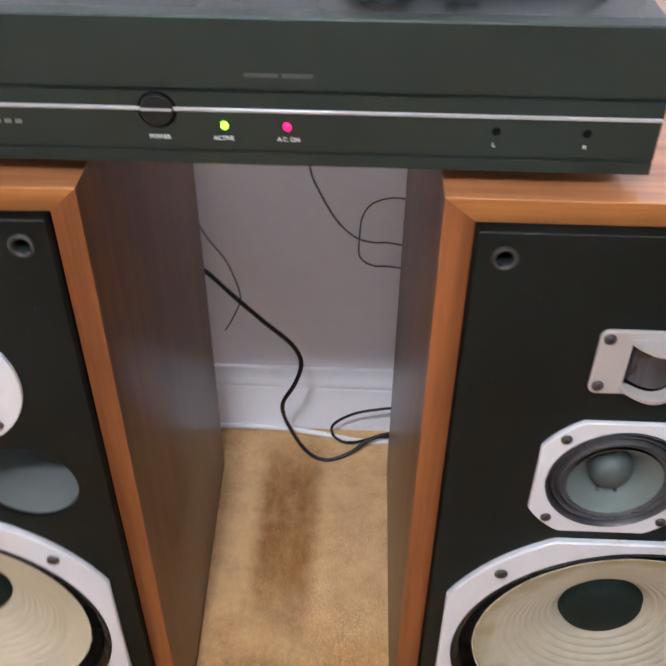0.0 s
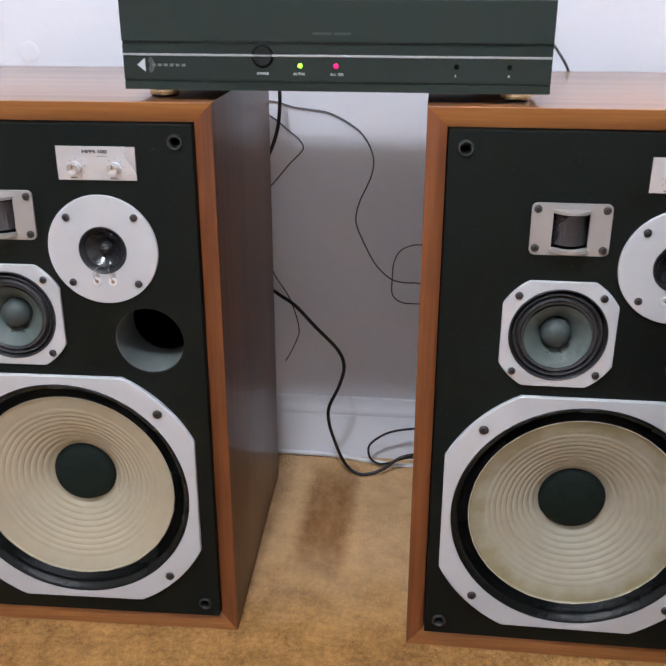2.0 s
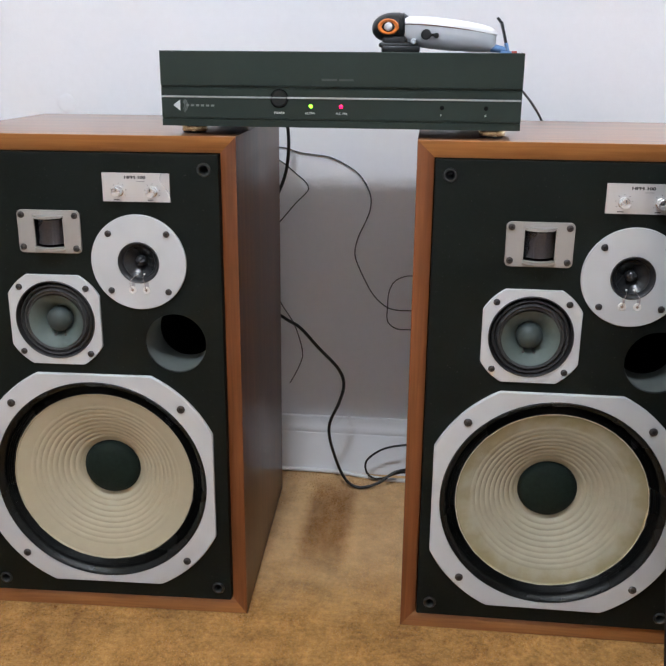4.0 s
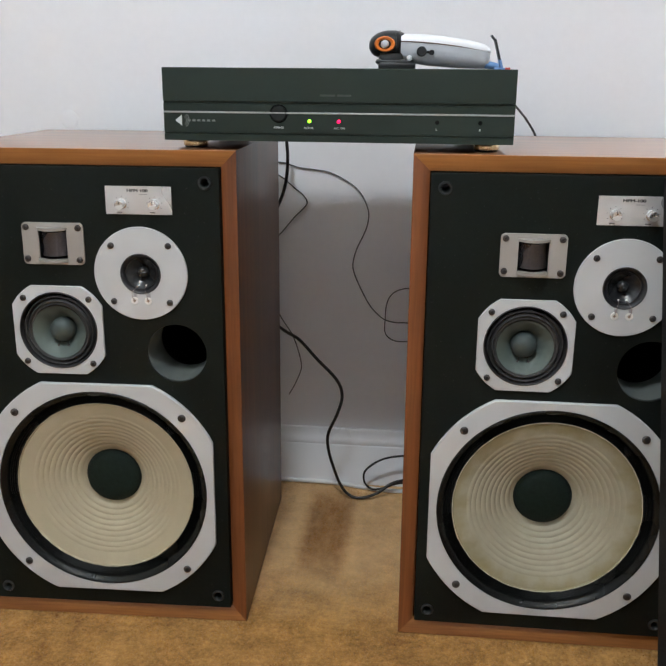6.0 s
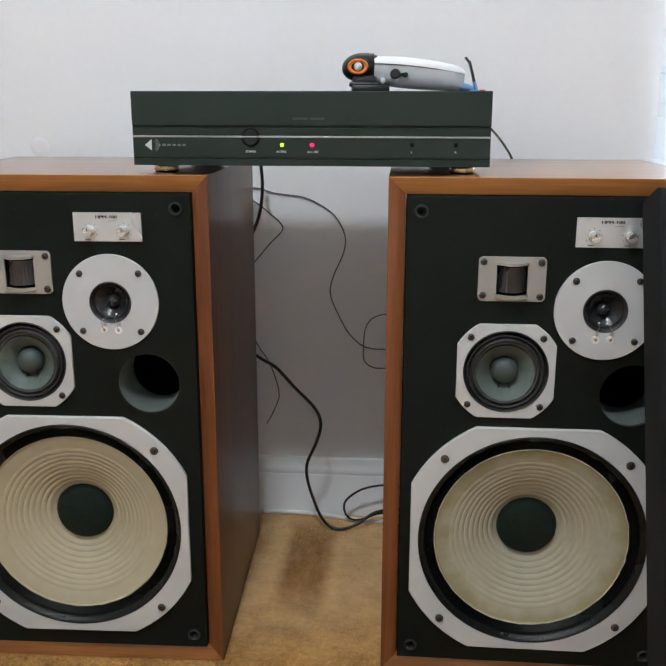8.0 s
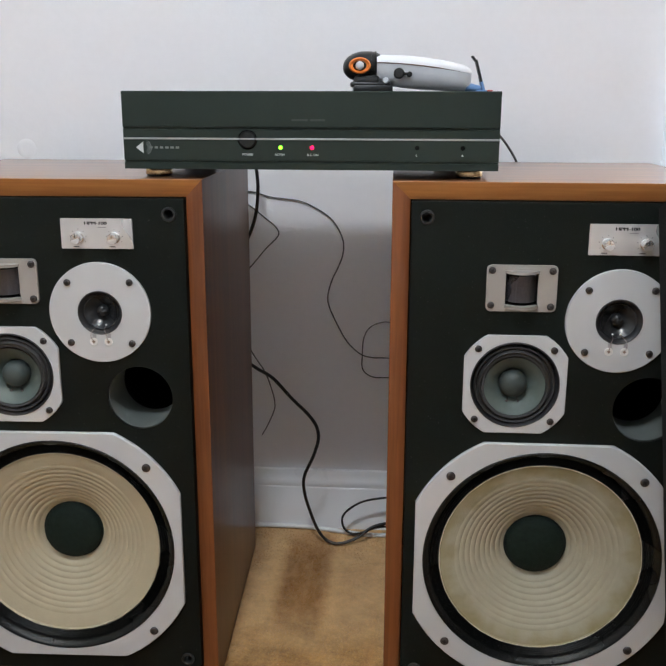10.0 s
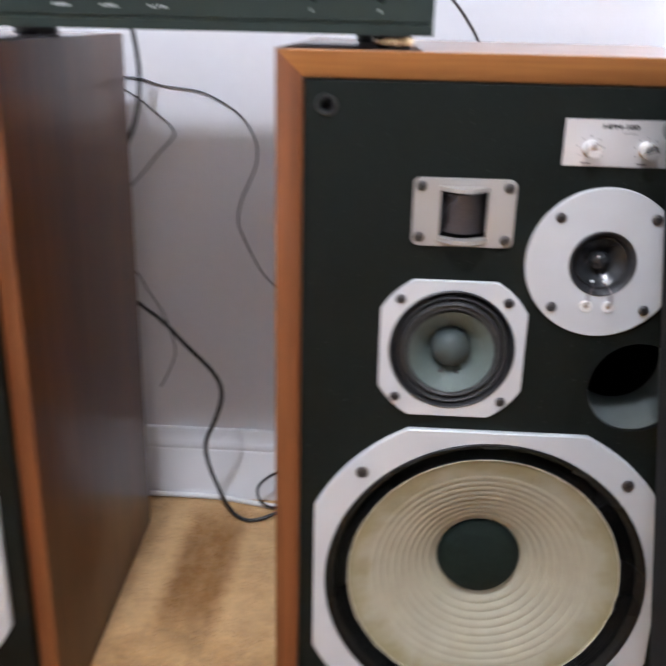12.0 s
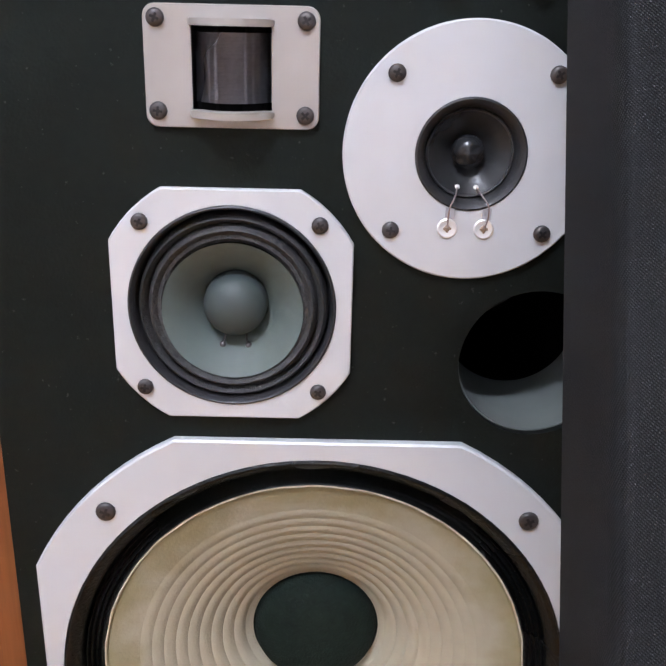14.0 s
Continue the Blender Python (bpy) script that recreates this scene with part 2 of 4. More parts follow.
def stain_rim(m, cx, cz, r0, r1, tint):
    """Old brown staining towards the rim of a paper cone, in ragged blotches."""
    n, l = m.node_tree.nodes, m.node_tree.links
    b = n["Principled BSDF"]
    src = b.inputs["Base Color"].links[0].from_socket
    at, off, dist = n.new("ShaderNodeTexCoord"), n.new("ShaderNodeVectorMath"), n.new("ShaderNodeVectorMath")
    flat = n.new("ShaderNodeVectorMath")
    flat.operation = "MULTIPLY"
    flat.inputs[1].default_value = (1, 0, 1)
    off.operation, dist.operation = "SUBTRACT", "LENGTH"
    off.inputs[1].default_value = (cx, 0, cz)
    l.new(at.outputs["Object"], flat.inputs[0]), l.new(flat.outputs[0], off.inputs[0]), l.new(off.outputs[0], dist.inputs[0])
    blot = n.new("ShaderNodeTexNoise")
    blot.inputs["Scale"].default_value, blot.inputs["Detail"].default_value = 34, 4
    l.new(at.outputs["Object"], blot.inputs["Vector"])
    shift = n.new("ShaderNodeMath")
    shift.operation = "MULTIPLY_ADD"
    shift.inputs[1].default_value, shift.inputs[2].default_value = 0.05, -0.025
    l.new(blot.outputs["Fac"], shift.inputs[0])
    add = n.new("ShaderNodeMath")
    add.operation = "ADD"
    l.new(dist.outputs["Value"], add.inputs[0]), l.new(shift.outputs[0], add.inputs[1])
    rng = n.new("ShaderNodeMapRange")
    rng.interpolation_type = "SMOOTHSTEP"
    rng.inputs["From Min"].default_value, rng.inputs["From Max"].default_value = r0, r1
    l.new(add.outputs[0], rng.inputs["Value"])
    mix = n.new("ShaderNodeMix")
    mix.data_type, mix.blend_type = "RGBA", "MULTIPLY"
    mix.inputs[7].default_value = (*tint, 1)
    l.new(rng.outputs[0], mix.inputs[0]), l.new(src, mix.inputs[6]), l.new(mix.outputs[2], b.inputs["Base Color"])


stain_rim(PAPER, -0.002, 0.203, 0.102, 0.128, (0.70, 0.66, 0.47))
CLEANPAPER = material("clean_beige_paper_cone", (0.425, 0.366, 0.248), 0.72, vary=0.06, scale=70, coarse=9, bump=0.12, bump_scale=500)
GREENPAPER = material("grey_green_paper_cone", (0.088, 0.112, 0.100), 0.6, vary=0.10, scale=120, coarse=20)
PALEPAPER = material("pale_paper_edge", (0.70, 0.62, 0.46), 0.7, vary=0.3, scale=160, coarse=40)
GREENCAP = material("grey_green_dust_cap", (0.046, 0.060, 0.057), 0.58, vary=0.1, scale=150)
FELTCAP = material("black_green_dust_cap", (0.0075, 0.0150, 0.0105), 0.8, vary=0.5, scale=170, bump=0.5, bump_scale=600, spec=0.2)
FOAMDARK = material("dark_grey_surround", (0.026, 0.026, 0.027), 0.36, vary=0.3, scale=200, bump=0.2, bump_scale=400)
GLOSSBLACK = material("shiny_black_cone", (0.019, 0.020, 0.021), 0.22, vary=0.2, scale=100)
TUBE = material("grey_card_tube", (0.108, 0.122, 0.112), 0.8, vary=0.1, scale=60)
SCREW = material("blackened_screw", (0.078, 0.070, 0.068), 0.36, metal=0.6, vary=0.25, scale=300)
SLOT = material("screw_recess_shade", (0.008, 0.007, 0.007), 0.6)
SOCKET = material("shiny_black_plastic", (0.013, 0.015, 0.014), 0.42, vary=0.2, scale=200, spec=0.75)
PLASTIC = material("black_plastic", (0.010, 0.010, 0.0105), 0.44, vary=0.15, scale=200)
CHROME = material("turned_aluminium", (0.80, 0.80, 0.79), 0.24, metal=0.92, vary=0.05, scale=200)
TINNED = material("tinned_metal", (0.85, 0.83, 0.80), 0.30, metal=0.35, vary=0.08, scale=300)
BRONZE = material("brown_solder", (0.36, 0.27, 0.20), 0.4, metal=0.5, vary=0.3, scale=500)
LEADWIRE = material("tarnished_lead_wire", (0.34, 0.27, 0.25), 0.35, metal=0.6, vary=0.15)
TABGREY = material("grey_solder_tab", (0.36, 0.35, 0.36), 0.5, vary=0.1)
INK = material("black_ink", (0.015, 0.015, 0.016), 0.5)
AMPMETAL = material("black_anodised_front", (0.0055, 0.0098, 0.0080), 0.52, vary=0.20, scale=400, bump=0.06, bump_scale=900, coarse=12, spec=0.55)
AMPMETAL.node_tree.nodes["Principled BSDF"].inputs["Specular Tint"].default_value = (0.82, 1.0, 0.90, 1)
AMPCASE = material("black_steel_case", (0.012, 0.0150, 0.0145), 0.26, vary=0.15, scale=500, bump=0.05, bump_scale=1200, coarse=8)
# near-black that holds the shade of port depth, level holes and button groove
AMPDARK = material("recess_black", (0.003, 0.003, 0.003), 0.8, spec=0.08)
TRIMSTRIP = material("bright_metal_strip", (0.40, 0.41, 0.41), 0.36, metal=0.4, vary=0.02, scale=200)
AMPTRIM = material("grey_metal_trim", (0.22, 0.23, 0.23), 0.30, metal=0.6, vary=0.08, scale=200)
PRINT = material("pale_print", (0.62, 0.64, 0.64), 0.5, vary=0.05)
DIMPRINT = material("dim_grey_print", (0.046, 0.052, 0.050), 0.5, vary=0.1)
BUTTON = material("black_button", (0.0050, 0.0066, 0.0058), 0.50, vary=0.12, scale=400, spec=0.35)
BRASS = material("polished_brass", (0.60, 0.42, 0.23), 0.24, metal=1.0, vary=0.08, scale=150)
WALLPAINT = material("white_wall_paint", (0.86, 0.852, 0.865), 0.72, vary=0.02, scale=90, coarse=2.2, bump=0.10, bump_scale=260, spec=0.3)
TRIMPAINT = material("white_gloss_trim_paint", (0.88, 0.88, 0.885), 0.32, vary=0.02, scale=40, coarse=8)
ROOMPAINT = material("buff_wall_paint", (0.64, 0.63, 0.61), 0.75, vary=0.04, scale=80, coarse=2, bump=0.1, bump_scale=260, spec=0.3)
CEILPAINT = material("white_ceiling_paint", (0.80, 0.795, 0.78), 0.9, vary=0.03, scale=60, bump=0.4, bump_scale=120)
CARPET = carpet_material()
CLOTH = twill_material()
CORD = material("black_rubber_cord", (0.008, 0.0075, 0.0075), 0.38, vary=0.15, scale=200)
THINWIRE = material("grey_speaker_wire", (0.095, 0.092, 0.092), 0.30, vary=0.35, scale=60)
WHITEWIRE = material("white_cable", (0.78, 0.77, 0.75), 0.4, vary=0.04)
WHITEPLASTIC = material("white_plastic", (0.82, 0.82, 0.83), 0.35, vary=0.02)
GREYPLASTIC = material("grey_plastic", (0.56, 0.575, 0.60), 0.4, vary=0.05)
ORANGE = material("orange_plastic", (0.75, 0.20, 0.03), 0.35, vary=0.06)
BLUE = material("blue_plastic", (0.16, 0.30, 0.55), 0.35, vary=0.1)
DARKGREY = material("dark_grey_rubber", (0.0105, 0.0115, 0.0120), 0.34, vary=0.2, scale=200)
SEAM = material("brown_seam", (0.12, 0.05, 0.035), 0.6)
RED = material("red_plastic", (0.55, 0.10, 0.08), 0.4)
SLATS = material("white_blind_slat", (0.90, 0.91, 0.92), 0.4, vary=0.02)
_n, _l = SLATS.node_tree.nodes, SLATS.node_tree.links
_t, _m = _n.new("ShaderNodeBsdfTranslucent"), _n.new("ShaderNodeMixShader")
_t.inputs["Color"].default_value = (0.9, 0.93, 0.97, 1)
_m.inputs[0].default_value = 0.60
_l.new(_n["Principled BSDF"].outputs[0], _m.inputs[1]), _l.new(_t.outputs[0], _m.inputs[2])
_l.new(_m.outputs[0], _n["Material Output"].inputs["Surface"])
GREEN_LED, RED_LED = glow("green_led", (0.27, 1.0, 0.03), 2.8), glow("red_led", (1.0, 0.004, 0.075), 2.8)
DIFFUSER = glow("opal_glass_lit", (1.0, 0.95, 0.88), 3.0)
GLASS = bpy.data.materials.new("window_glass")
GLASS.use_nodes = True
GLASS.node_tree.nodes["Principled BSDF"].inputs["Transmission Weight"].default_value = 1.0
GLASS.node_tree.nodes["Principled BSDF"].inputs["Roughness"].default_value = 0.02

# ---- mesh helpers ----
from mathutils.geometry import tessellate_polygon


def mesh_of(name, bm, mats, smooth=True, angle=40):
    bmesh.ops.recalc_face_normals(bm, faces=bm.faces)
    for e in bm.edges:
        if len(e.link_faces) == 2 and e.calc_face_angle(0) > radians(angle):
            e.smooth = False
    for f in bm.faces:
        f.smooth = smooth
    me = bpy.data.meshes.new(name)
    bm.to_mesh(me)
    bm.free()
    for m in mats if isinstance(mats, (list, tuple)) else [mats]:
        me.materials.append(m)
    return me


def part(name, bm, mats, parent=None, label="", at=None, smooth=True, angle=40):
    ob = new(name, mesh_of(name, bm, mats, smooth, angle))
    if parent is not None:
        ob.parent = parent
    if at is not None:
        ob.matrix_basis = at
    if label:
        tagged(ob, label)
    return ob


def like(ob, at):
    """Another object on the same mesh, under the same parent."""
    o = ob.copy()
    scene.collection.objects.link(o)
    o.matrix_basis = at
    return o


def box(x0, x1, y0, y1, z0, z1, bevel=0.0, segments=2):
    bm = bmesh.new()
    bmesh.ops.create_cube(bm, size=1)
    bmesh.ops.scale(bm, vec=(x1 - x0, y1 - y0, z1 - z0), verts=bm.verts)
    bmesh.ops.translate(bm, vec=((x0 + x1) / 2, (y0 + y1) / 2, (z0 + z1) / 2), verts=bm.verts)
    if bevel:
        bmesh.ops.bevel(bm, geom=bm.edges[:], offset=bevel, segments=segments, profile=0.5, affect="EDGES")
    return bm


def circle(cx, cz, r, n=48):
    return [(cx + r * math.cos(2 * math.pi * i / n), cz + r * math.sin(2 * math.pi * i / n)) for i in range(n)]


def round_rect(x0, x1, z0, z1, r, n=6):
    out = []
    for cx, cz, a in ((x1 - r, z1 - r, 0), (x0 + r, z1 - r, 90), (x0 + r, z0 + r, 180), (x1 - r, z0 + r, 270)):
        for i in range(n + 1):
            t = radians(a + 90 * i / n)
            out.append((cx + r * math.cos(t), cz + r * math.sin(t)))
    return out


def clipped_circle(cx, cz, half, r, n=96):
    """A disc with its four sides cut straight."""
    out = []
    for i in range(n):
        a = 2 * math.pi * i / n
        x, z = math.cos(a), math.sin(a)
        d = min(r, half / max(abs(x), abs(z)))
        out.append((cx + d * x, cz + d * z))
    a = math.acos(half / r)
    for k in range(4):
        for s in (-1, 1):
            t = k * math.pi / 2 + s * a
            out.append((cx + r * math.cos(t), cz + r * math.sin(t)))
    return sorted(out, key=lambda p: math.atan2(p[1] - cz, p[0] - cx))


def plate(outline, holes, y0, y1, chamfer=0.0):
    """A flat plate from y0 (front) to y1 (back) with holes through it; chamfer eases its front outer edge."""
    bm = bmesh.new()
    cx = sum(p[0] for p in outline) / len(outline)
    cz = sum(p[1] for p in outline) / len(outline)
    inner = outline
    if chamfer:
        r = max(math.hypot(x - cx, z - cz) for x, z in outline)
        k = 1 - chamfer / r
        inner = [(cx + (x - cx) * k, cz + (z - cz) * k) for x, z in outline]
    loops_f = [inner] + holes
    loops_b = [outline] + holes
    rings = []
    for loops, y in ((loops_f, y0), (loops_b, y1)):
        vs = [[bm.verts.new((x, y, z)) for x, z in lp] for lp in loops]
        flat = [v for lp in vs for v in lp]
        for tri in tessellate_polygon([[Vector((x, z, 0)) for x, z in lp] for lp in loops]):
            try:
                bm.faces.new([flat[i] for i in tri])
            except ValueError:
                pass
        rings.append(vs)
    front = rings[0]
    if chamfer:
        mid = [bm.verts.new((x, y0 + chamfer, z)) for x, z in outline]
        n = len(mid)
        for i in range(n):
            bm.faces.new((front[0][i], front[0][(i + 1) % n], mid[(i + 1) % n], mid[i]))
        front = [mid] + front[1:]
    for a, b in zip(front, rings[1]):
        n = len(a)
        for i in range(n):
            bm.faces.new((a[i], a[(i + 1) % n], b[(i + 1) % n], b[i]))
    return bm


def turned(profile, n=64, cx=0.0, cz=0.0, wobble=0.0):
    """A body of revolution about the y axis from (radius, y) pairs; a radius of 0 closes it."""
    bm = bmesh.new()
    prev = None
    for r, y in profile:
        if r <= 1e-6:
            ring = [bm.verts.new((cx, y, cz))]
        else:
            ring = [bm.verts.new((cx + r * math.cos(2 * math.pi * i / n), y, cz + r * math.sin(2 * math.pi * i / n))) for i in range(n)]
        if prev is not None:
            for i in range(n):
                a, b = prev[i % len(prev)], prev[(i + 1) % len(prev)]
                c, d = ring[(i + 1) % len(ring)], ring[i % len(ring)]
                vs = []
                for v in (a, b, c, d):
                    if v not in vs:
                        vs.append(v)
                if len(vs) > 2:
                    bm.faces.new(vs)
        prev = ring
    return bm


def merge(*parts):
    """Joins bmeshes into one; each may come as (bm, material index)."""
    out = bmesh.new()
    for p in parts:
        bm, k = p if isinstance(p, tuple) else (p, 0)
        me = bpy.data.meshes.new("tmp")
        for f in bm.faces:
            f.material_index = k
        bm.to_mesh(me)
        bm.free()
        out.from_mesh(me)
        bpy.data.meshes.remove(me)
    return out


def moved(bm, m):
    bmesh.ops.transform(bm, matrix=m, verts=bm.verts)
    return bm


def tube(points, radius, n=10, steps=8):
    """A round cable along a smooth line through the points."""
    p = [Vector(q) for q in points]
    p = [p[0] * 2 - p[1]] + p + [p[-1] * 2 - p[-2]]
    line = []
    for i in range(1, len(p) - 2):
        for k in range(steps):
            t = k / steps
            a, b, c, d = p[i - 1], p[i], p[i + 1], p[i + 2]
            line.append(0.5 * (2 * b + (c - a) * t + (2 * a - 5 * b + 4 * c - d) * t * t + (3 * b - a - 3 * c + d) * t ** 3))
    line.append(p[-2])
    bm = bmesh.new()
    prev, side = None, None
    for i, q in enumerate(line):
        way = (line[min(i + 1, len(line) - 1)] - line[max(i - 1, 0)]).normalized()
        side = way.orthogonal().normalized() if side is None else (side - way * side.dot(way)).normalized()
        up = way.cross(side)
        ring = [bm.verts.new(q + radius * (math.cos(2 * math.pi * j / n) * side + math.sin(2 * math.pi * j / n) * up)) for j in range(n)]
        if prev:
            for j in range(n):
                bm.faces.new((prev[j], prev[(j + 1) % n], ring[(j + 1) % n], ring[j]))
        else:
            bm.faces.new(ring[::-1])
        prev = ring
    bm.faces.new(prev)
    return bm


def lettering(name, text, size, mat, parent, at, label="", squash=1.0, bold=0.03):
    cu = bpy.data.curves.new(name, "FONT")
    cu.body, cu.size, cu.align_x, cu.align_y, cu.extrude = text, size, "CENTER", "CENTER", 0.00015
    tmp = new("tmp", cu)
    me = bpy.data.meshes.new_from_object(tmp.evaluated_get(bpy.context.evaluated_depsgraph_get()))
    bpy.data.objects.remove(tmp)
    bpy.data.curves.remove(cu)
    if bold:
        bm = bmesh.new()
        for k in (-1, 0, 1):
            tmp_me = me.copy()
            tmp_me.transform(Matrix.Translation((k * bold * size, 0, k * 0.00004)))
            bm.from_mesh(tmp_me)
            bpy.data.meshes.remove(tmp_me)
        bm.to_mesh(me)
        bm.free()
    me.materials.clear()
    me.materials.append(mat)
    ob = new(name, me)
    ob.parent = parent
    ob.matrix_basis = at @ pose(0, 0, 0, 90, 0, 0) @ Matrix.Diagonal((1, squash, 1, 1))
    if label:
        tagged(ob, label)
    return ob


# ---- the room ----
WALL_Y, X0, X1, Y0, CEIL = 0.475, -2.1, 1.9, -2.9, 2.45
WIN = (0.262, 1.16, 0.50, 1.75)


def room():
    def slab(name, bm, mat, label, category):
        return tagged(part(name, bm, mat, smooth=False), label, category, kind="structure")

    bm = bmesh.new()
    nx, ny = 200, 170
    vs = [[bm.verts.new((X0 - 0.1 + (X1 - X0 + 0.2) * i / nx, Y0 - 0.1 + (WALL_Y - Y0 + 0.2) * j / ny, 0.0)) for i in range(nx + 1)] for j in range(ny + 1)]
    for row in vs:
        for v in row:
            v.co.z = 0.0014 * noise.noise(v.co * 30) - 0.0009
    for j in range(ny):
        for i in range(nx):
            bm.faces.new((vs[j][i], vs[j][i + 1], vs[j + 1][i + 1], vs[j + 1][i]))
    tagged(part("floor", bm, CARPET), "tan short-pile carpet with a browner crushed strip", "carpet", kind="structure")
    slab("floor_slab", box(X0 - 0.1, X1 + 0.1, Y0 - 0.1, WALL_Y + 0.12, -0.12, -0.008), CEILPAINT, "plain slab under the carpet", "floor")
    hole = [(WIN[0], WIN[2]), (WIN[1], WIN[2]), (WIN[1], WIN[3]), (WIN[0], WIN[3])]
    outer = [(X0 - 0.1, -0.01), (X1 + 0.1, -0.01), (X1 + 0.1, CEIL), (X0 - 0.1, CEIL)]
    slab("wall_north", plate(outer, [hole], WALL_Y, WALL_Y + 0.12), WALLPAINT, "white painted wall with faint roller texture", "wall")
    slab("wall_south", box(X0 - 0.1, X1 + 0.1, Y0 - 0.1, Y0, -0.01, CEIL), WALLPAINT, "plain white painted wall", "wall")
    slab("wall_west", box(X0 - 0.1, X0, Y0, WALL_Y, -0.01, CEIL), ROOMPAINT, "plain buff painted wall", "wall")
    slab("wall_east", box(X1, X1 + 0.1, Y0, WALL_Y, -0.01, CEIL), ROOMPAINT, "plain buff painted wall", "wall")
    slab("ceiling", box(X0 - 0.1, X1 + 0.1, Y0 - 0.1, WALL_Y + 0.12, CEIL, CEIL + 0.1), CEILPAINT, "plain white ceiling", "ceiling")
    # baseboard: flat board with a stepped, rounded cap
    prof = [(0.0, 0.0), (-0.0125, 0.0), (-0.0125, 0.078), (-0.0118, 0.0805), (-0.0112, 0.0815), (-0.0118, 0.0840), (-0.0122, 0.0880), (-0.0105, 0.0940), (-0.0080, 0.0990), (-0.0070, 0.1060), (-0.0055, 0.1110), (-0.0035, 0.1125), (0.0, 0.1125)]
    bm = bmesh.new()
    ends = [[bm.verts.new((x, WALL_Y - 0.0005 + y, z)) for y, z in prof] for x in (X0, X1)]
    for i in range(len(prof)):
        j = (i + 1) % len(prof)
        bm.faces.new((ends[0][i], ends[0][j], ends[1][j], ends[1][i]))
    bm.faces.new(ends[0]), bm.faces.new(ends[1][::-1])
    tagged(part("baseboard", bm, TRIMPAINT, angle=25), "white painted baseboard with moulded cap", "baseboard", kind="structure")


def window():
    root = tagged(new("window_1"), "white window with closed white slatted blind, bright daylight behind", "window", kind="structure")
    a, b, c, d = WIN
    part("window_frame", plate([(a + 0.001, c + 0.001), (b - 0.001, c + 0.001), (b - 0.001, d - 0.001), (a + 0.001, d - 0.001)],
                               [[(a + 0.04, c + 0.04), (b - 0.04, c + 0.04), (b - 0.04, d - 0.04), (a + 0.04, d - 0.04)]], 0.545, 0.585), TRIMPAINT, root, smooth=False)
    pane = part("pane", box(a + 0.04, b - 0.04, 0.562, 0.566, c + 0.04, d - 0.04), GLASS, root, "clear glass pane", smooth=False)
    pane.visible_shadow = False
    part("headrail", box(a - 0.018, b + 0.02, 0.436, 0.472, d + 0.0, d + 0.04, 0.003), SLATS, root)
    z, first = d - 0.012, None
    while z > c - 0.05:
        s = moved(box(-(b - a) / 2 - 0.024, (b - a) / 2 + 0.02, -0.0138, 0.0138, -0.0006, 0.0006, 0.0004, 1), pose((a + b) / 2 - 0.004, 0.4605, z, 62, 0, 0))
        if first is None:
            first = part("slat", s, SLATS, root)
            base = z
        else:
            s.free()
            like(first, pose(0, 0, z - base))
        z -= 0.0225


def ceiling_light():
    root = tagged(new("ceiling_light"), "round flush ceiling light with lit opal glass", "lamp")
    root.location = (LAMP[0], LAMP[1], CEIL - 0.0005)
    part("stem", moved(turned([(0.012, 0.03), (0.012, 0.11), (0, 0.11)], 20), pose(0, 0, 0, -90)), BRASS, root)
    part("base", moved(turned([(0, 0), (0.15, 0), (0.155, 0.012), (0.15, 0.03), (0, 0.03)], 48), pose(0, 0, 0, -90)), BRASS, root)
    part("diffuser", moved(turned([(0.135, 0.03), (0.138, 0.036), (0.13, 0.048), (0.125, 0.05), (0.125, 0.046), (0.13, 0.03)], 48), pose(0, 0, 0, -90)), DIFFUSER, root)


def carpet_pile():
    """Short twisted tufts over the part of the carpet that lies open before and between the cabinets."""
    rng = np.random.default_rng(4)
    step = 0.0040
    gx, gy = np.meshgrid(np.arange(-1.05, 0.50, step), np.arange(-0.42, 0.458, step))
    p = np.stack([gx.ravel(), gy.ravel()], 1) + rng.uniform(-0.0022, 0.0022, (gx.size, 2))
    under = ((np.abs(p[:, 0]) < 0.194) & (p[:, 1] > 0.001)) | ((np.abs(p[:, 0] + 0.615) < 0.180) & (p[:, 1] > 0.03))
    p = p[~under]
    k = len(p)
    turn = rng.uniform(0, 2 * np.pi, k)
    size, rise = rng.uniform(0.0032, 0.0046, k), rng.uniform(0.0010, 0.0020, k)
    verts = np.zeros((k, 4, 3))
    for c in range(3):
        a = turn + c * 2 * np.pi / 3
        verts[:, c, 0], verts[:, c, 1], verts[:, c, 2] = p[:, 0] + size * np.cos(a), p[:, 1] + size * np.sin(a), -0.0026
    verts[:, 3, 0], verts[:, 3, 1] = p[:, 0] + rng.uniform(-0.002, 0.002, k), p[:, 1] + rng.uniform(-0.002, 0.002, k)
    verts[:, 3, 2] = rise - 0.001
    base = np.arange(k)[:, None] * 4
    faces = np.concatenate([base + np.array([[0, 1, 3]]), base + np.array([[1, 2, 3]]), base + np.array([[2, 0, 3]])])
    me = bpy.data.meshes.new("carpet_pile")
    me.from_pydata(verts.reshape(-1, 3).tolist(), [], faces.tolist())
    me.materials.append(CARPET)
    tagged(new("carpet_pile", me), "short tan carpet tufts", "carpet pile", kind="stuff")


room()
carpet_pile()
window()
ceiling_light()

# ---- loudspeakers ----
W, H, D, B = 0.39, 0.67, 0.391, 0.0208
FRONT = -0.001


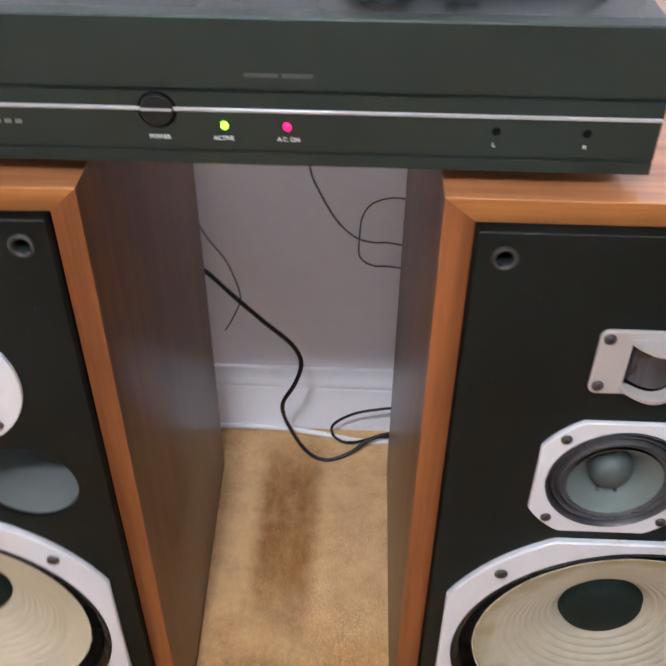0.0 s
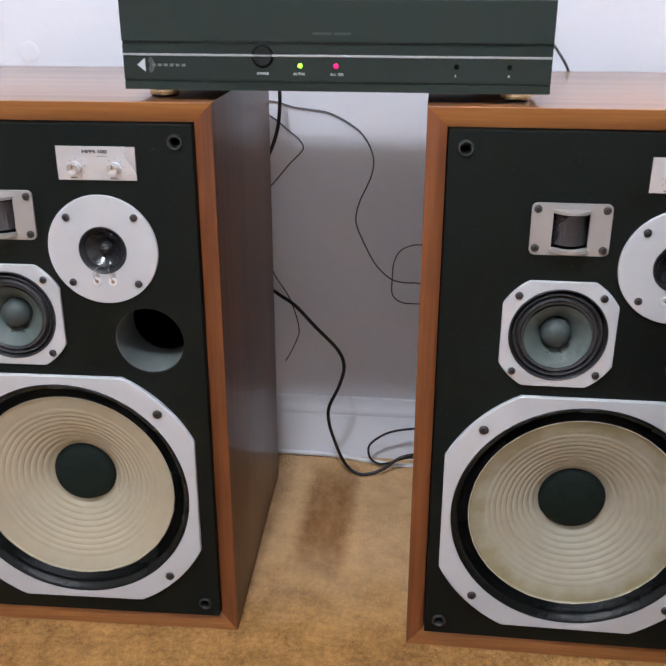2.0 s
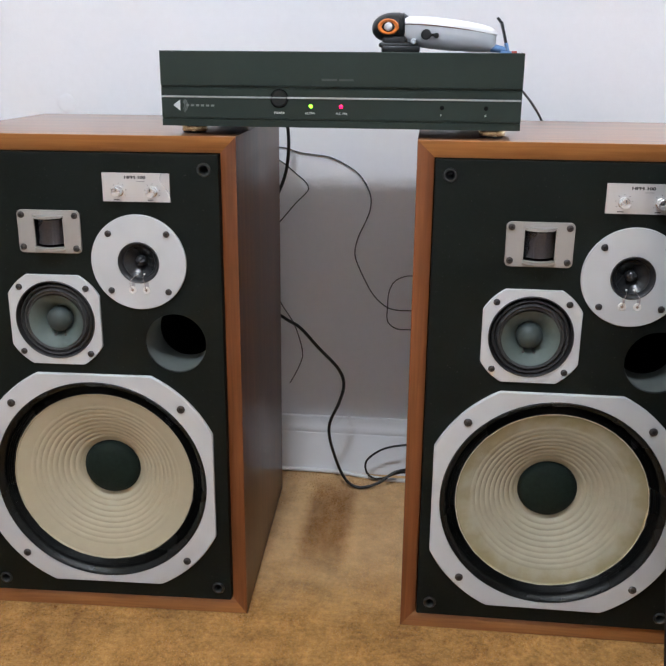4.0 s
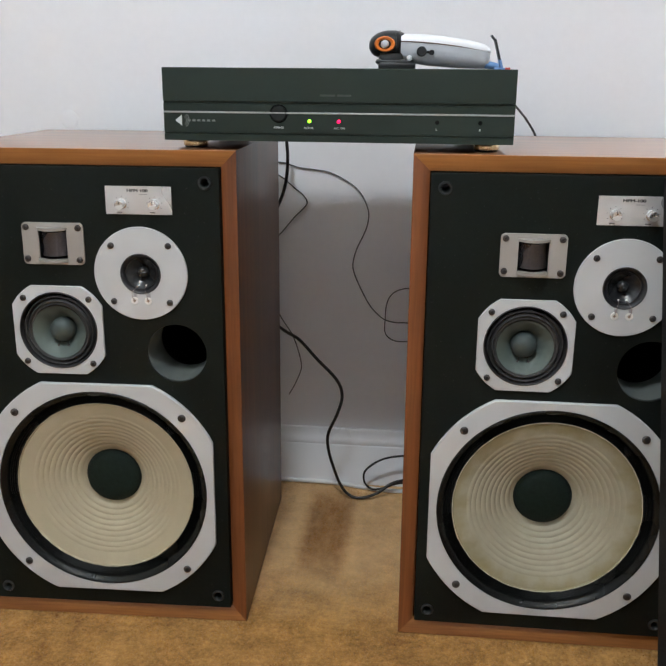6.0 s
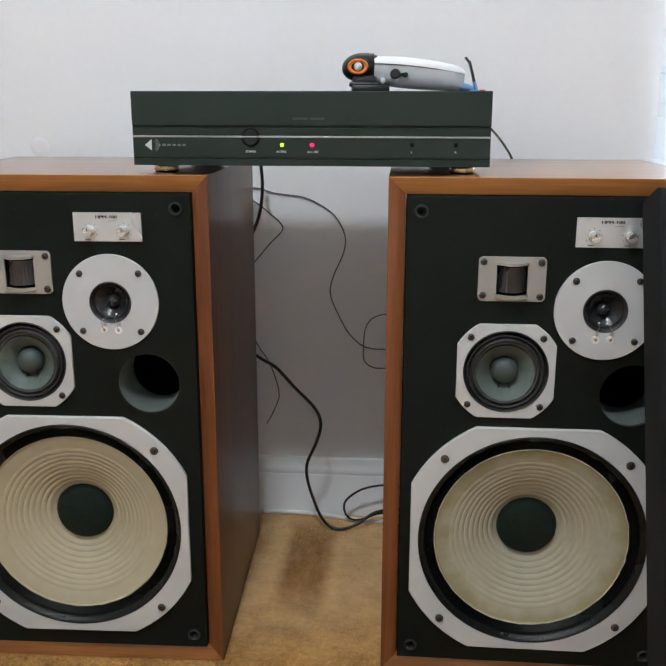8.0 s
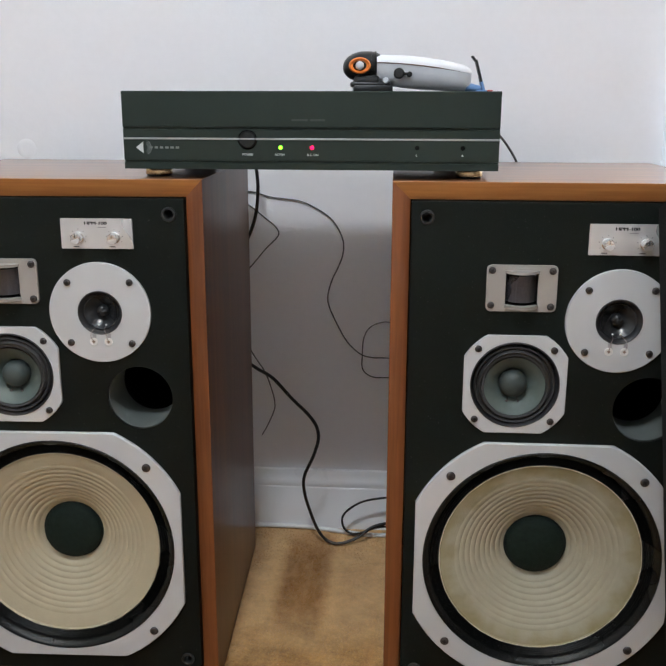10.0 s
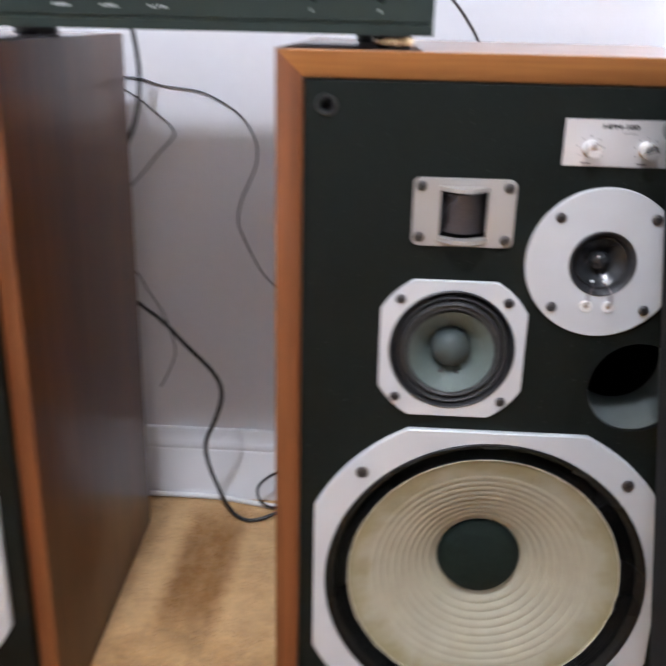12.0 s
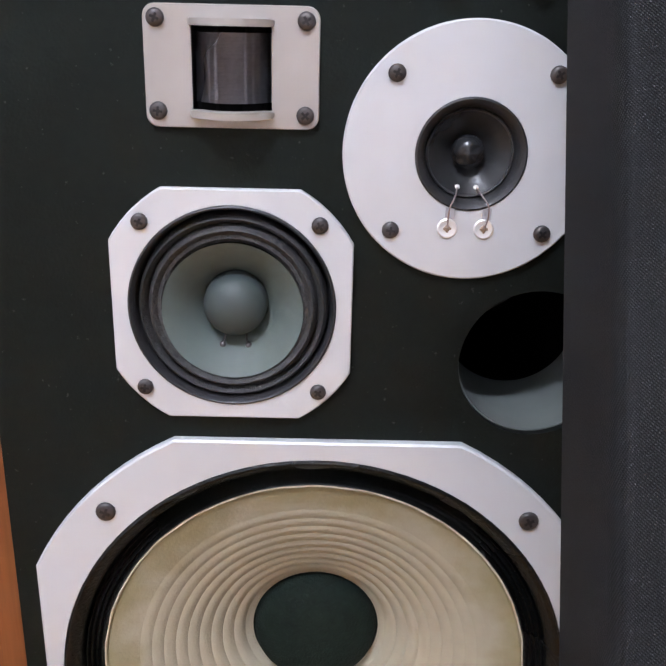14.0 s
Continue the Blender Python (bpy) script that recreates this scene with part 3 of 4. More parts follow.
def screw_bm(r):
    dome = [(r, 0.0), (r, -0.0010), (r * 0.94, -0.0017), (r * 0.75, -0.0022), (r * 0.4, -0.0025), (0, -0.0026)]
    bm = turned(dome, 16)
    k = r * 0.52
    # cross recess drawn as dark raised bars, its shade put into their colour
    a = box(-k, k, -0.00275, -0.0016, -r * 0.14, r * 0.14)
    b = box(-r * 0.14, r * 0.14, -0.00277, -0.0016, -k, k)
    return merge((bm, 0), (a, 1), (b, 1))


def cone_rings(r0, y0, r1, y1, ribs, depth, bow, n=70):
    """A paper cone from its rim (r0, y0) to its neck (r1, y1), with concentric ribs between two radii."""
    out = []
    for i in range(n + 1):
        t = i / n
        r = r0 + (r1 - r0) * t
        y = y0 + (y1 - y0) * (t + bow * t * (1 - t))
        ra, rb, count = ribs
        if count and ra > r > rb:
            s = (ra - r) / (ra - rb) * count
            y -= depth * (0.35 + 0.65 * s / count) * abs(math.sin(math.pi * s)) ** 0.9
        out.append((r, y))
    return out


def speaker(paper, edge_paper, cone_label):
    root = new("loudspeaker")
    wo, mi, tw, po = (-0.002, 0.203), (-0.0465, 0.4335), (0.068, 0.5125), (0.110, 0.405)

    def panel(name, quad, mat):
        """A mitred panel: outer pair and inner pair of corners, front bevelled inwards."""
        (ax, az), (bx, bz), (cx, cz), (dx, dz) = quad
        bm = bmesh.new()
        f = [bm.verts.new(v) for v in ((ax, 0, az), (bx, 0, bz), (cx, 0.008, cz), (dx, 0.008, dz))]
        k = [bm.verts.new(v) for v in ((ax, D, az), (bx, D, bz), (cx, D, cz), (dx, D, dz))]
        bm.faces.new(f), bm.faces.new(k[::-1])
        for i in range(4):
            bm.faces.new((f[i], f[(i + 1) % 4], k[(i + 1) % 4], k[i]))
        edge = [e for e in bm.edges if set(e.verts) == {f[0], f[1]} or set(e.verts) == {k[0], k[1]}]
        bmesh.ops.bevel(bm, geom=edge, offset=0.0014, segments=3, profile=0.5, affect="EDGES")
        for f in bm.faces:
            f.normal_update()
        bmesh.ops.recalc_face_normals(bm, faces=bm.faces)
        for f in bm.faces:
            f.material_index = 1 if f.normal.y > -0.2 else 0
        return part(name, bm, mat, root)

    o, i = W / 2, W / 2 - B
    panel("top_panel", ((-o, H), (o, H), (i, H - B), (-i, H - B)), [WOOD_X, WOOD_TOP])
    panel("bottom_panel", ((-o, 0.0), (o, 0.0), (i, B), (-i, B)), [WOOD_X, WOOD_X])
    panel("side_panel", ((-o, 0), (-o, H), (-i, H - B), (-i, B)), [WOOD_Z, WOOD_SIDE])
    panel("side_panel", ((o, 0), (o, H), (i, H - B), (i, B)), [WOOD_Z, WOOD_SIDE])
    part("back_panel", box(-i + 0.001, i - 0.001, D - 0.022, D - 0.004, B + 0.001, H - B - 0.001), BAFFLE, root)
    g = 0.0014
    st = (-0.0632, -0.0264, 0.5297, 0.5688)
    baffle = part("baffle", plate(round_rect(-i + g, i - g, B + g, H - B - g, 0.002, 3),
                                  [circle(*wo, 0.150, 72), circle(*mi, 0.0565), circle(*tw, 0.031), circle(*po, 0.040), [(st[0], st[2]), (st[1], st[2]), (st[1], st[3]), (st[0], st[3])],
                                   *[circle(sx, sz, 0.007, 20) for sx in (-0.155, 0.155) for sz in (0.0415, 0.6297)]],
                                  FRONT, 0.018, 0.0008), BAFFLE, root, "black painted baffle board", angle=30)
    cup = turned([(0.0086, 0.0), (0.0086, -0.0012), (0.0078, -0.0024), (0.0064, -0.0024), (0.0053, -0.001), (0.0047, 0.004), (0.0045, 0.034), (0, 0.034)], 28)
    socket = part("grille_socket", cup, SOCKET, baffle, "round black plastic grille socket", pose(-0.155, FRONT, 0.6297))
    for sx, sz in ((0.155, 0.6297), (-0.155, 0.0415), (0.155, 0.0415)):
        like(socket, pose(sx, FRONT, sz))

    small = mesh_of("screw", screw_bm(0.0042), [SCREW, SLOT])
    large = mesh_of("screw", screw_bm(0.0055), [SCREW, SLOT])

    def screws(parent, mesh, spots, y):
        for k, (sx, sz) in enumerate(spots):
            s = new("screw", mesh)
            s.parent = parent
            s.matrix_basis = pose(sx, y, sz, 0, 23 + 37 * k, 0)

    # woofer
    fy = FRONT - 0.0055
    woofer = part("woofer", plate(clipped_circle(*wo, 0.157, 0.1747), [circle(*wo, 0.1468, 96)], fy, FRONT - 0.0003, 0.0012), SILVER, root, "satin silver woofer frame", angle=30)
    sur = [(0.1466, fy + 0.0015), (0.1464, fy + 0.0002), (0.1452, fy - 0.0006), (0.1440, fy - 0.0002), (0.1424, fy + 0.0012), (0.1404, fy + 0.0034), (0.1386, fy + 0.0056), (0.1378, 0.0010), (0.1375, 0.0055)]
    for k in range(4):
        r = 0.1372 - 0.003 * k
        sur += [(r, 0.0062), (r - 0.0008, 0.0038), (r - 0.0015, 0.0030), (r - 0.0022, 0.0038), (r - 0.0028, 0.0062)]
    sur += [(0.1248, 0.0068), (0.1240, 0.0078)]
    part("surround", turned(sur, 96, *wo), RUBBER, woofer, "black corrugated surround")
    rim = [(0.1256, 0.0064), (0.1254, 0.0045), (0.1244, 0.0042), (0.1238, 0.0055)]
    cone = rim + cone_rings(0.1236, 0.0058, 0.0402, 0.0455, (0.106, 0.045, 9), 0.0015, -0.50, 300)
    part("cone", turned(cone, 96, *wo), paper, woofer, cone_label)
    bm = turned([(0.1258, 0.0056), (0.1256, 0.0040), (0.1250, 0.0037), (0.1246, 0.0045)], 180, *wo)
    for v in bm.verts:
        k = 1 + 0.006 * noise.noise(Vector((v.co.x * 90, v.co.z * 90, 1.7)))
        v.co.x, v.co.z = wo[0] + (v.co.x - wo[0]) * k, wo[1] + (v.co.z - wo[1]) * k
    part("cone_edge", bm, edge_paper, woofer, "ragged glued cone edge")
    cap = [(0.0414, 0.0446), (0.0406, 0.0490), (0.0392, 0.0490), (0.0388, 0.0428), (0.0382, 0.0415)] + [(0.0379 * math.cos(radians(a)), 0.0415 - 0.0125 * math.sin(radians(a))) for a in range(8, 90, 8)] + [(0, 0.0290)]
    part("dust_cap", turned(cap, 64, *wo), FELTCAP, woofer, "dark green-black domed dust cap")
    screws(woofer, large, ((-0.1172, 0.3162), (0.1140, 0.3155), (-0.1172, 0.0880), (0.1130, 0.0860)), fy)
    # midrange
    my = FRONT - 0.004
    mid = part("midrange", plate(clipped_circle(*mi, 0.0603, 0.0692, 64), [circle(*mi, 0.0525, 72)], my, FRONT - 0.0003, 0.0008), SILVER, root, "satin silver midrange frame", angle=30)
    gasket = [(0.0524, my + 0.001), (0.0523, my - 0.0008), (0.0515, my - 0.0012), (0.0505, my - 0.0002), (0.0494, 0.0040), (0.0484, 0.0062)]
    part("gasket", turned(gasket, 72, *mi), FOAMDARK, mid, "smooth dark gasket ring")
    sur = [(0.0486, 0.0060), (0.0481, 0.0020), (0.0472, -0.0020), (0.0460, -0.0034), (0.0448, -0.0020), (0.0439, 0.0014), (0.0432, 0.0022),
           (0.0426, 0.0), (0.0416, -0.0032), (0.0404, -0.0042), (0.0392, -0.0034), (0.0380, -0.0020), (0.0362, -0.0022), (0.0343, -0.0006)]
    bm = turned(sur, 120, mi[0], mi[1] - 0.0008)
    for v in bm.verts:
        v.co.y += 0.00045 * noise.noise(v.co * 420)
    part("surround", bm, FOAM, mid, "worn foam surround with two rolls")
    low = (mi[0], mi[1] - 0.0024)
    part("cone", turned(cone_rings(0.0358, -0.0033, 0.0140, 0.0205, (0, 0, 0), 0, -0.42, 30), 64, *low), GREENPAPER, mid, "grey-green paper cone")
    cap = [(0.0168, 0.0190)] + [(0.0164 * math.cos(radians(a)), 0.0095 - 0.0122 * math.sin(radians(a))) for a in range(0, 90, 8)] + [(0, -0.0027)]
    part("dust_cap", turned(cap, 48, *low), GREENCAP, mid, "grey-green domed dust cap")
    for s in (-1, 1):
        sx = mi[0] + s * 0.0056
        part("lead", tube([(sx, 0.0120, low[1] - 0.0158), (sx, 0.0100, low[1] - 0.0188), (sx + s * 0.0012, 0.0078, low[1] - 0.0215)], 0.00055, 6, 4), SCREW, mid)
        part("glue_drop", turned([(0.0019, 0.0016), (0.0017, -0.0002), (0.0009, -0.0009), (0, -0.0010)], 14), SCREW, mid, "dark grey solder drop", pose(sx + s * 0.0012, 0.0082, low[1] - 0.0216, -35))
    screws(mid, small, ((-0.0908, 0.4772), (-0.0030, 0.4770), (-0.0920, 0.3902), (-0.0026, 0.3890)), my)
    # tweeter
    ty = FRONT - 0.004
    tweeter = part("tweeter", plate(circle(*tw, 0.0610, 96), [circle(*tw, 0.0268, 64)], ty, FRONT - 0.0003, 0.0008), SILVER, root, "round satin silver tweeter flange", angle=30)
    part("surround", turned([(0.0267, ty + 0.001), (0.0266, ty - 0.0004), (0.0258, ty - 0.0007), (0.0242, ty + 0.0008), (0.0222, -0.0012), (0.0214, 0.0012), (0.0207, -0.0006), (0.0202, -0.0004), (0.0194, 0.0014)], 64, *tw), FOAMDARK, tweeter)
    part("cone", turned(cone_rings(0.0198, 0.0002, 0.0078, 0.0100, (0, 0, 0), 0, 0.15, 20), 56, *tw), GLOSSBLACK, tweeter, "glossy black tweeter cone")
    dome = [(0.0084, 0.0150), (0.0082, 0.0080)] + [(0.0082 * math.cos(radians(a)), 0.0072 - 0.0075 * math.sin(radians(a))) for a in range(0, 90, 9)] + [(0, -0.0003)]
    bm = turned(dome, 36, *tw)
    for v in bm.verts:
        v.co.y += 0.0030 * max(0, noise.noise(v.co * 240)) * (1 if v.co.y < 0.006 else 0)
    part("dust_cap", bm, GLOSSBLACK, tweeter, "dented black dust cap")
    for s, tx in ((-1, 0.0587), (1, 0.0765)):
        term = part("terminal", turned([(0.0049, 0), (0.0049, -0.0007), (0.0043, -0.0011), (0.0030, -0.0009), (0.0022, -0.0006), (0, -0.0006)], 24), TINNED, tweeter, "bright rivet terminal", pose(tx, ty, 0.4771))
        part("solder", merge(turned([(0.0016, -0.0005), (0.0012, -0.0011), (0.0006, -0.0014), (0, -0.0014)], 16), box(-0.0020, 0.0020, -0.0014, -0.0005, -0.0006, 0.0006, 0.0003), box(-0.0006, 0.0006, -0.0015, -0.0005, -0.0020, 0.0020, 0.0003)), BRONZE, term, "brownish solder")
        part("tab", box(-0.0022, 0.0022, -0.0004, 0.0006, 0, 0.0058, 0.0002, 1), TABGREY, tweeter, "grey solder tab", pose(tx + 0.0010, ty, 0.4815), smooth=False)
        part("lead", tube([(tx, ty - 0.0017, 0.4776), (tx + s * 0.0006, ty - 0.0070, 0.4835), (tx + s * 0.0002, ty - 0.0085, 0.4895), (tx - s * 0.0022, ty - 0.0055, 0.4935), (tw[0] + s * 0.0046, 0.0022, 0.4958)], 0.00038, 6, 8), LEADWIRE, tweeter)
        part("glue_drop", turned([(0.0015, 0.0012), (0.0013, -0.0002), (0.0006, -0.0007), (0, -0.0008)], 14), TINNED, tweeter, "pale glue drop", pose(tw[0] + s * 0.0046, 0.0026, 0.4960, -38))
    screws(tweeter, small, ((0.0312, 0.5491), (0.1055, 0.5498), (0.0312, 0.4757), (0.1050, 0.4754)), ty)
    # super tweeter
    sy = FRONT - 0.003
    sup = part("super_tweeter", plate(round_rect(-0.0850, -0.0044, 0.5222, 0.5768, 0.0058), [[(st[0], st[2]), (st[1], st[2]), (st[1], st[3]), (st[0], st[3])]], sy, FRONT - 0.0003, 0.0006), CHAMPAGNE, root, "champagne metal super tweeter plate", angle=30)
    cx = (st[0] + st[1]) / 2

    def lens(z0, z1, bulge):
        pts = [(st[0] - 0.0012, sy + 0.002)] + [(st[0] - 0.0012 + (st[1] - st[0] + 0.0024) * k / 28, sy - 0.0012 - bulge * math.sin(math.pi * k / 28) ** 0.8) for k in range(29)] + [(st[1] + 0.0012, sy + 0.002)]
        bm = bmesh.new()
        lo = [bm.verts.new((x, y, z0)) for x, y in pts]
        hi = [bm.verts.new((x, y, z1)) for x, y in pts]
        bm.faces.new(lo[::-1]), bm.faces.new(hi)
        for k in range(len(pts)):
            bm.faces.new((lo[k], lo[(k + 1) % len(pts)], hi[(k + 1) % len(pts)], hi[k]))
        bmesh.ops.bevel(bm, geom=[e for e in bm.edges if abs(e.verts[0].co.z - e.verts[1].co.z) < 1e-6], offset=0.0005, segments=2, affect="EDGES")
        return bm

    part("rib", lens(st[3] - 0.0012, st[3] + 0.0020, 0.0140), CHAMPAGNE, sup, "curved metal lip")
    part("rib", lens(st[2] - 0.0025, st[2] + 0.0008, 0.0140), CHAMPAGNE, sup, "curved metal lip")

    def bowed(z0, z1, front, mat, label):
        """A thin upright sheet bowed forward across the opening."""
        bm = bmesh.new()
        cols = []
        for k in range(33):
            t = k / 32
            x = st[0] + 0.0004 + (st[1] - st[0] - 0.0008) * t
            y = 0.0035 - front * math.sin(math.pi * t) ** 0.75
            cols.append([bm.verts.new((x, y, z)) for z in (z0, z1)])
        for a, b in zip(cols, cols[1:]):
            bm.faces.new((a[0], b[0], b[1], a[1]))
        bmesh.ops.solidify(bm, geom=bm.faces[:], thickness=0.0006)
        return part("film", bm, mat, sup, label, angle=60)

    bowed(st[2] + 0.0042, st[3] - 0.0040, 0.0140, FILM, "dark curved film element")
    bowed(st[2] + 0.0005, st[3] - 0.0008, 0.0128, AMPDARK, "black film border")
    part("back_box", box(st[0] - 0.001, st[1] + 0.001, 0.010, 0.016, st[2] - 0.001, st[3] + 0.001), AMPDARK, sup, smooth=False)
    screws(sup, small, ((-0.0790, 0.5706), (-0.0106, 0.5704), (-0.0792, 0.5297), (-0.0108, 0.5288)), sy)
    # bass port
    part("port_tube", turned([(0.0399, 0.0035), (0.0392, 0.0035), (0.0391, 0.071), (0.0399, 0.071)], 64, *po), TUBE, root, "grey card bass port tube", angle=30)
    # added black liner past the short tube stands in for the shade inside it
    part("port_shade", turned([(0.0394, 0.0712), (0.060, 0.073), (0.060, 0.26), (0, 0.26)], 48, *po), AMPDARK, root, "black liner added for the shade deep in the port")
    # level control plate
    py = FRONT - 0.0022
    plaque = part("control_plate", plate([(0.0275, 0.5893), (0.1122, 0.5893), (0.1122, 0.6247), (0.0275, 0.6247)], [], py, FRONT - 0.0003, 0.0004), BRUSHED, root, "brushed silver control plate", smooth=False)
    knob = [(0.0068, 0), (0.0068, -0.0020), (0.0060, -0.0028), (0.0058, -0.0120), (0.0052, -0.0128), (0.0016, -0.0128), (0, -0.0125)]
    for kx in (0.0480, 0.0905):
        kn = part("knob", merge((turned(knob, 32), 0), (box(-0.0004, 0.0004, -0.0132, -0.0126, 0.0012, 0.0052), 1)), [CHROME, INK], plaque, "turned aluminium level knob", pose(kx, py, 0.6025), angle=30)
        for a in range(-120, 121, 40):
            part("tick", box(-0.0003, 0.0003, -0.00025, 0.0, -0.0006, 0.0006), INK, plaque, at=pose(kx + 0.0095 * math.sin(radians(a)), py, 0.6025 + 0.0095 * math.cos(radians(a)), 0, a, 0), smooth=False)
        part("caption", box(-0.0035, 0.0035, -0.0002, 0.0, -0.0005, 0.0005), INK, plaque, at=pose(kx - 0.003, py, 0.5918), smooth=False)
    lettering("lettering", "HPM-100", 0.0070, INK, plaque, pose(0.0690, py - 0.0001, 0.6192), "", 0.74, 0.05)
    part("caption", box(-0.005, 0.005, -0.0002, 0.0, -0.0003, 0.0003), AMPTRIM, plaque, at=pose(0.0762, py, 0.6146), smooth=False)
    return root


right = tagged(speaker(PAPER, PALEPAPER, "beige ribbed paper cone, stained towards its rim"), "walnut-veneered loudspeaker with silver-framed drivers and a stained woofer cone", "loudspeaker", "pair of loudspeakers")
left = tagged(speaker(CLEANPAPER, CLEANPAPER, "clean beige ribbed paper cone"), "walnut-veneered loudspeaker with silver-framed drivers and a clean woofer cone", "loudspeaker", "pair of loudspeakers")
left.matrix_basis = pose(-0.6083, -0.0071, 0, 0, 0, 1.9)


# ---- leaning grille ----
def grille():
    """A thick cloth-covered grille frame with rounded borders, leaning back on the cabinet."""
    w, h, t = 0.36, 0.690, 0.072
    bm = box(0, w, -t, 0, 0, h)
    front = [e for e in bm.edges if all(v.co.y < -t / 2 for v in e.verts)]
    bmesh.ops.bevel(bm, geom=front, offset=0.010, segments=5, profile=0.5, affect="EDGES")
    rest = [e for e in bm.edges if all(v.co.y > -0.001 for v in e.verts)]
    bmesh.ops.bevel(bm, geom=rest, offset=0.003, segments=2, profile=0.5, affect="EDGES")
    root = tagged(new("speaker_grille"), "thick black cloth-covered speaker grille leaning against the loudspeaker", "speaker grille")
    root.matrix_basis = pose(0.0985, -0.2585, 0.0, -21.4, 0, 0)
    part("cloth_front", bm, CLOTH, root, "black twill grille cloth", angle=60)
    part("back_board", box(0.012, w - 0.012, 0.0003, 0.006, 0.012, h - 0.03), PLASTIC, root, smooth=False)


grille()


# ---- amplifier ----
def amplifier():
    root = tagged(new("amplifier"), "black power amplifier with grey trim line resting across both loudspeakers", "amplifier")
    root.matrix_basis = pose(-0.2915, 0.014, 0.670)
    w, z0, z1 = 0.2155, 0.0108, 0.0982
    body = part("body", box(-w + 0.006, w - 0.006, 0.012, 0.251, z0 + 0.002, z1 - 0.001, 0.0012), AMPCASE, root, "black steel case")
    # front panel with two long grooves
    lines = [(z0, 0.0), (z0 + 0.0075, 0.0), (z0 + 0.0080, 0.0015), (z0 + 0.0095, 0.0015), (z0 + 0.0100, 0.0), (z0 + 0.0445, 0.0), (z0 + 0.0450, 0.0020), (z0 + 0.0470, 0.0020), (z0 + 0.0478, -0.0008), (z1 - 0.001, -0.0008), (z1, 0.0002), (z1, 0.012), (z0, 0.012)]
    bm = bmesh.new()
    ends = [[bm.verts.new((x, y, z)) for z, y in lines] for x in (-w, w)]
    for i in range(len(lines)):
        j = (i + 1) % len(lines)
        bm.faces.new((ends[0][i], ends[0][j], ends[1][j], ends[1][i]))
    bm.faces.new(ends[0]), bm.faces.new(ends[1][::-1])
    front = part("front_panel", bm, AMPMETAL, root, "black anodised front panel with long grooves", smooth=False)
    part("trim_line", box(-w + 0.0004, w - 0.0004, -0.0012, 0.001, z0 + 0.0333, z0 + 0.0355, 0.0004, 1), TRIMSTRIP, front, "thin grey metal strip")
    bx = -0.0706
    part("power_button", merge((turned([(0.0112, 0.0), (0.0110, -0.0006), (0.0100, -0.0008), (0.0096, -0.0002)], 44), 1), (turned([(0.0097, -0.0001), (0.0095, -0.0014), (0.0088, -0.0022), (0, -0.0022)], 44), 0)), [BUTTON, AMPDARK], front, "round black power button", pose(bx, 0, z0 + 0.0335))
    part("button_stripe", box(-0.0088, 0.0088, -0.0026, -0.0021, -0.0007, 0.0007), TRIMSTRIP, front, at=pose(bx, 0, z0 + 0.0345), smooth=False)
    zl = z0 + 0.0243
    for x, m, lab in ((-0.0325, GREEN_LED, "lit green indicator"), (0.0037, RED_LED, "lit red indicator")):
        part("indicator", turned([(0.0023, 0), (0.0022, -0.0012), (0.0014, -0.0020), (0, -0.0023)], 20), m, front, lab, pose(x, 0, zl + 0.0006))
    # no bores: flat black discs carry the shade of the two holes
    for x in (0.1233, 0.1748):
        part("level_hole", turned([(0.0026, -0.0002), (0.0023, -0.0003), (0.0018, -0.0001), (0, -0.0001)], 20), AMPDARK, front, "black disc for the shade in a level control hole", pose(x, 0, zl + 0.0010))
    for x, s in ((bx, "POWER"), (-0.0335, "ACTIVE"), (0.0045, "A.C. ON"), (0.1228, "L"), (0.1748, "R")):
        lettering("lettering", s, 0.0036, PRINT, front, pose(x, -0.0002, zl - 0.0075))
    # maker's mark: wedge and arcs, then plain bars
    mark = merge(plate([(-0.2010, zl), (-0.1925, zl + 0.0065), (-0.1925, zl - 0.0065)], [], -0.0004, 0.0))
    part("emblem", mark, PRINT, front, "pale printed emblem", smooth=False)
    for r in (0.0050, 0.0068, 0.0086):
        pts = [(-0.1918 + (r + d) * math.cos(radians(a)), zl + (r + d) * math.sin(radians(a))) for d, seq in ((0.00035, range(-62, 63, 8)), (-0.00035, range(62, -63, -8))) for a in seq]
        part("emblem_arc", plate(pts, [], -0.0003, 0.0), AMPTRIM, front, smooth=False)
    for k in range(6):
        part("emblem_bar", box(-0.0020, 0.0020, -0.0003, 0.0, -0.0012, 0.0012), AMPTRIM, front, at=pose(-0.1835 + 0.0062 * k, 0, zl), smooth=False)
    for x0, x1 in ((-0.0195, -0.0010), (0.0015, 0.0185)):
        part("model_bar", box(x0, x1, -0.0011, -0.0007, z0 + 0.0544, z0 + 0.0568), DIMPRINT, front, smooth=False)
    core = moved(turned([(0, 0), (0.0140, 0), (0.0146, 0.001), (0.0146, 0.0104), (0, 0.0104)], 36), pose(0, 0, 0, 90))
    ring = moved(turned([(0.0145, 0.0016), (0.0157, 0.0018), (0.0160, 0.0028), (0.0160, 0.0074), (0.0157, 0.0084), (0.0145, 0.0086)], 36), pose(0, 0, 0, 90))
    ff = part("foot", merge((core, 0), (ring, 1)), [PLASTIC, BRASS], root, "round black foot with brass ring", pose(-0.186, 0.040, 0.0004))
    like(ff, pose(0.186, 0.040, 0.0004))
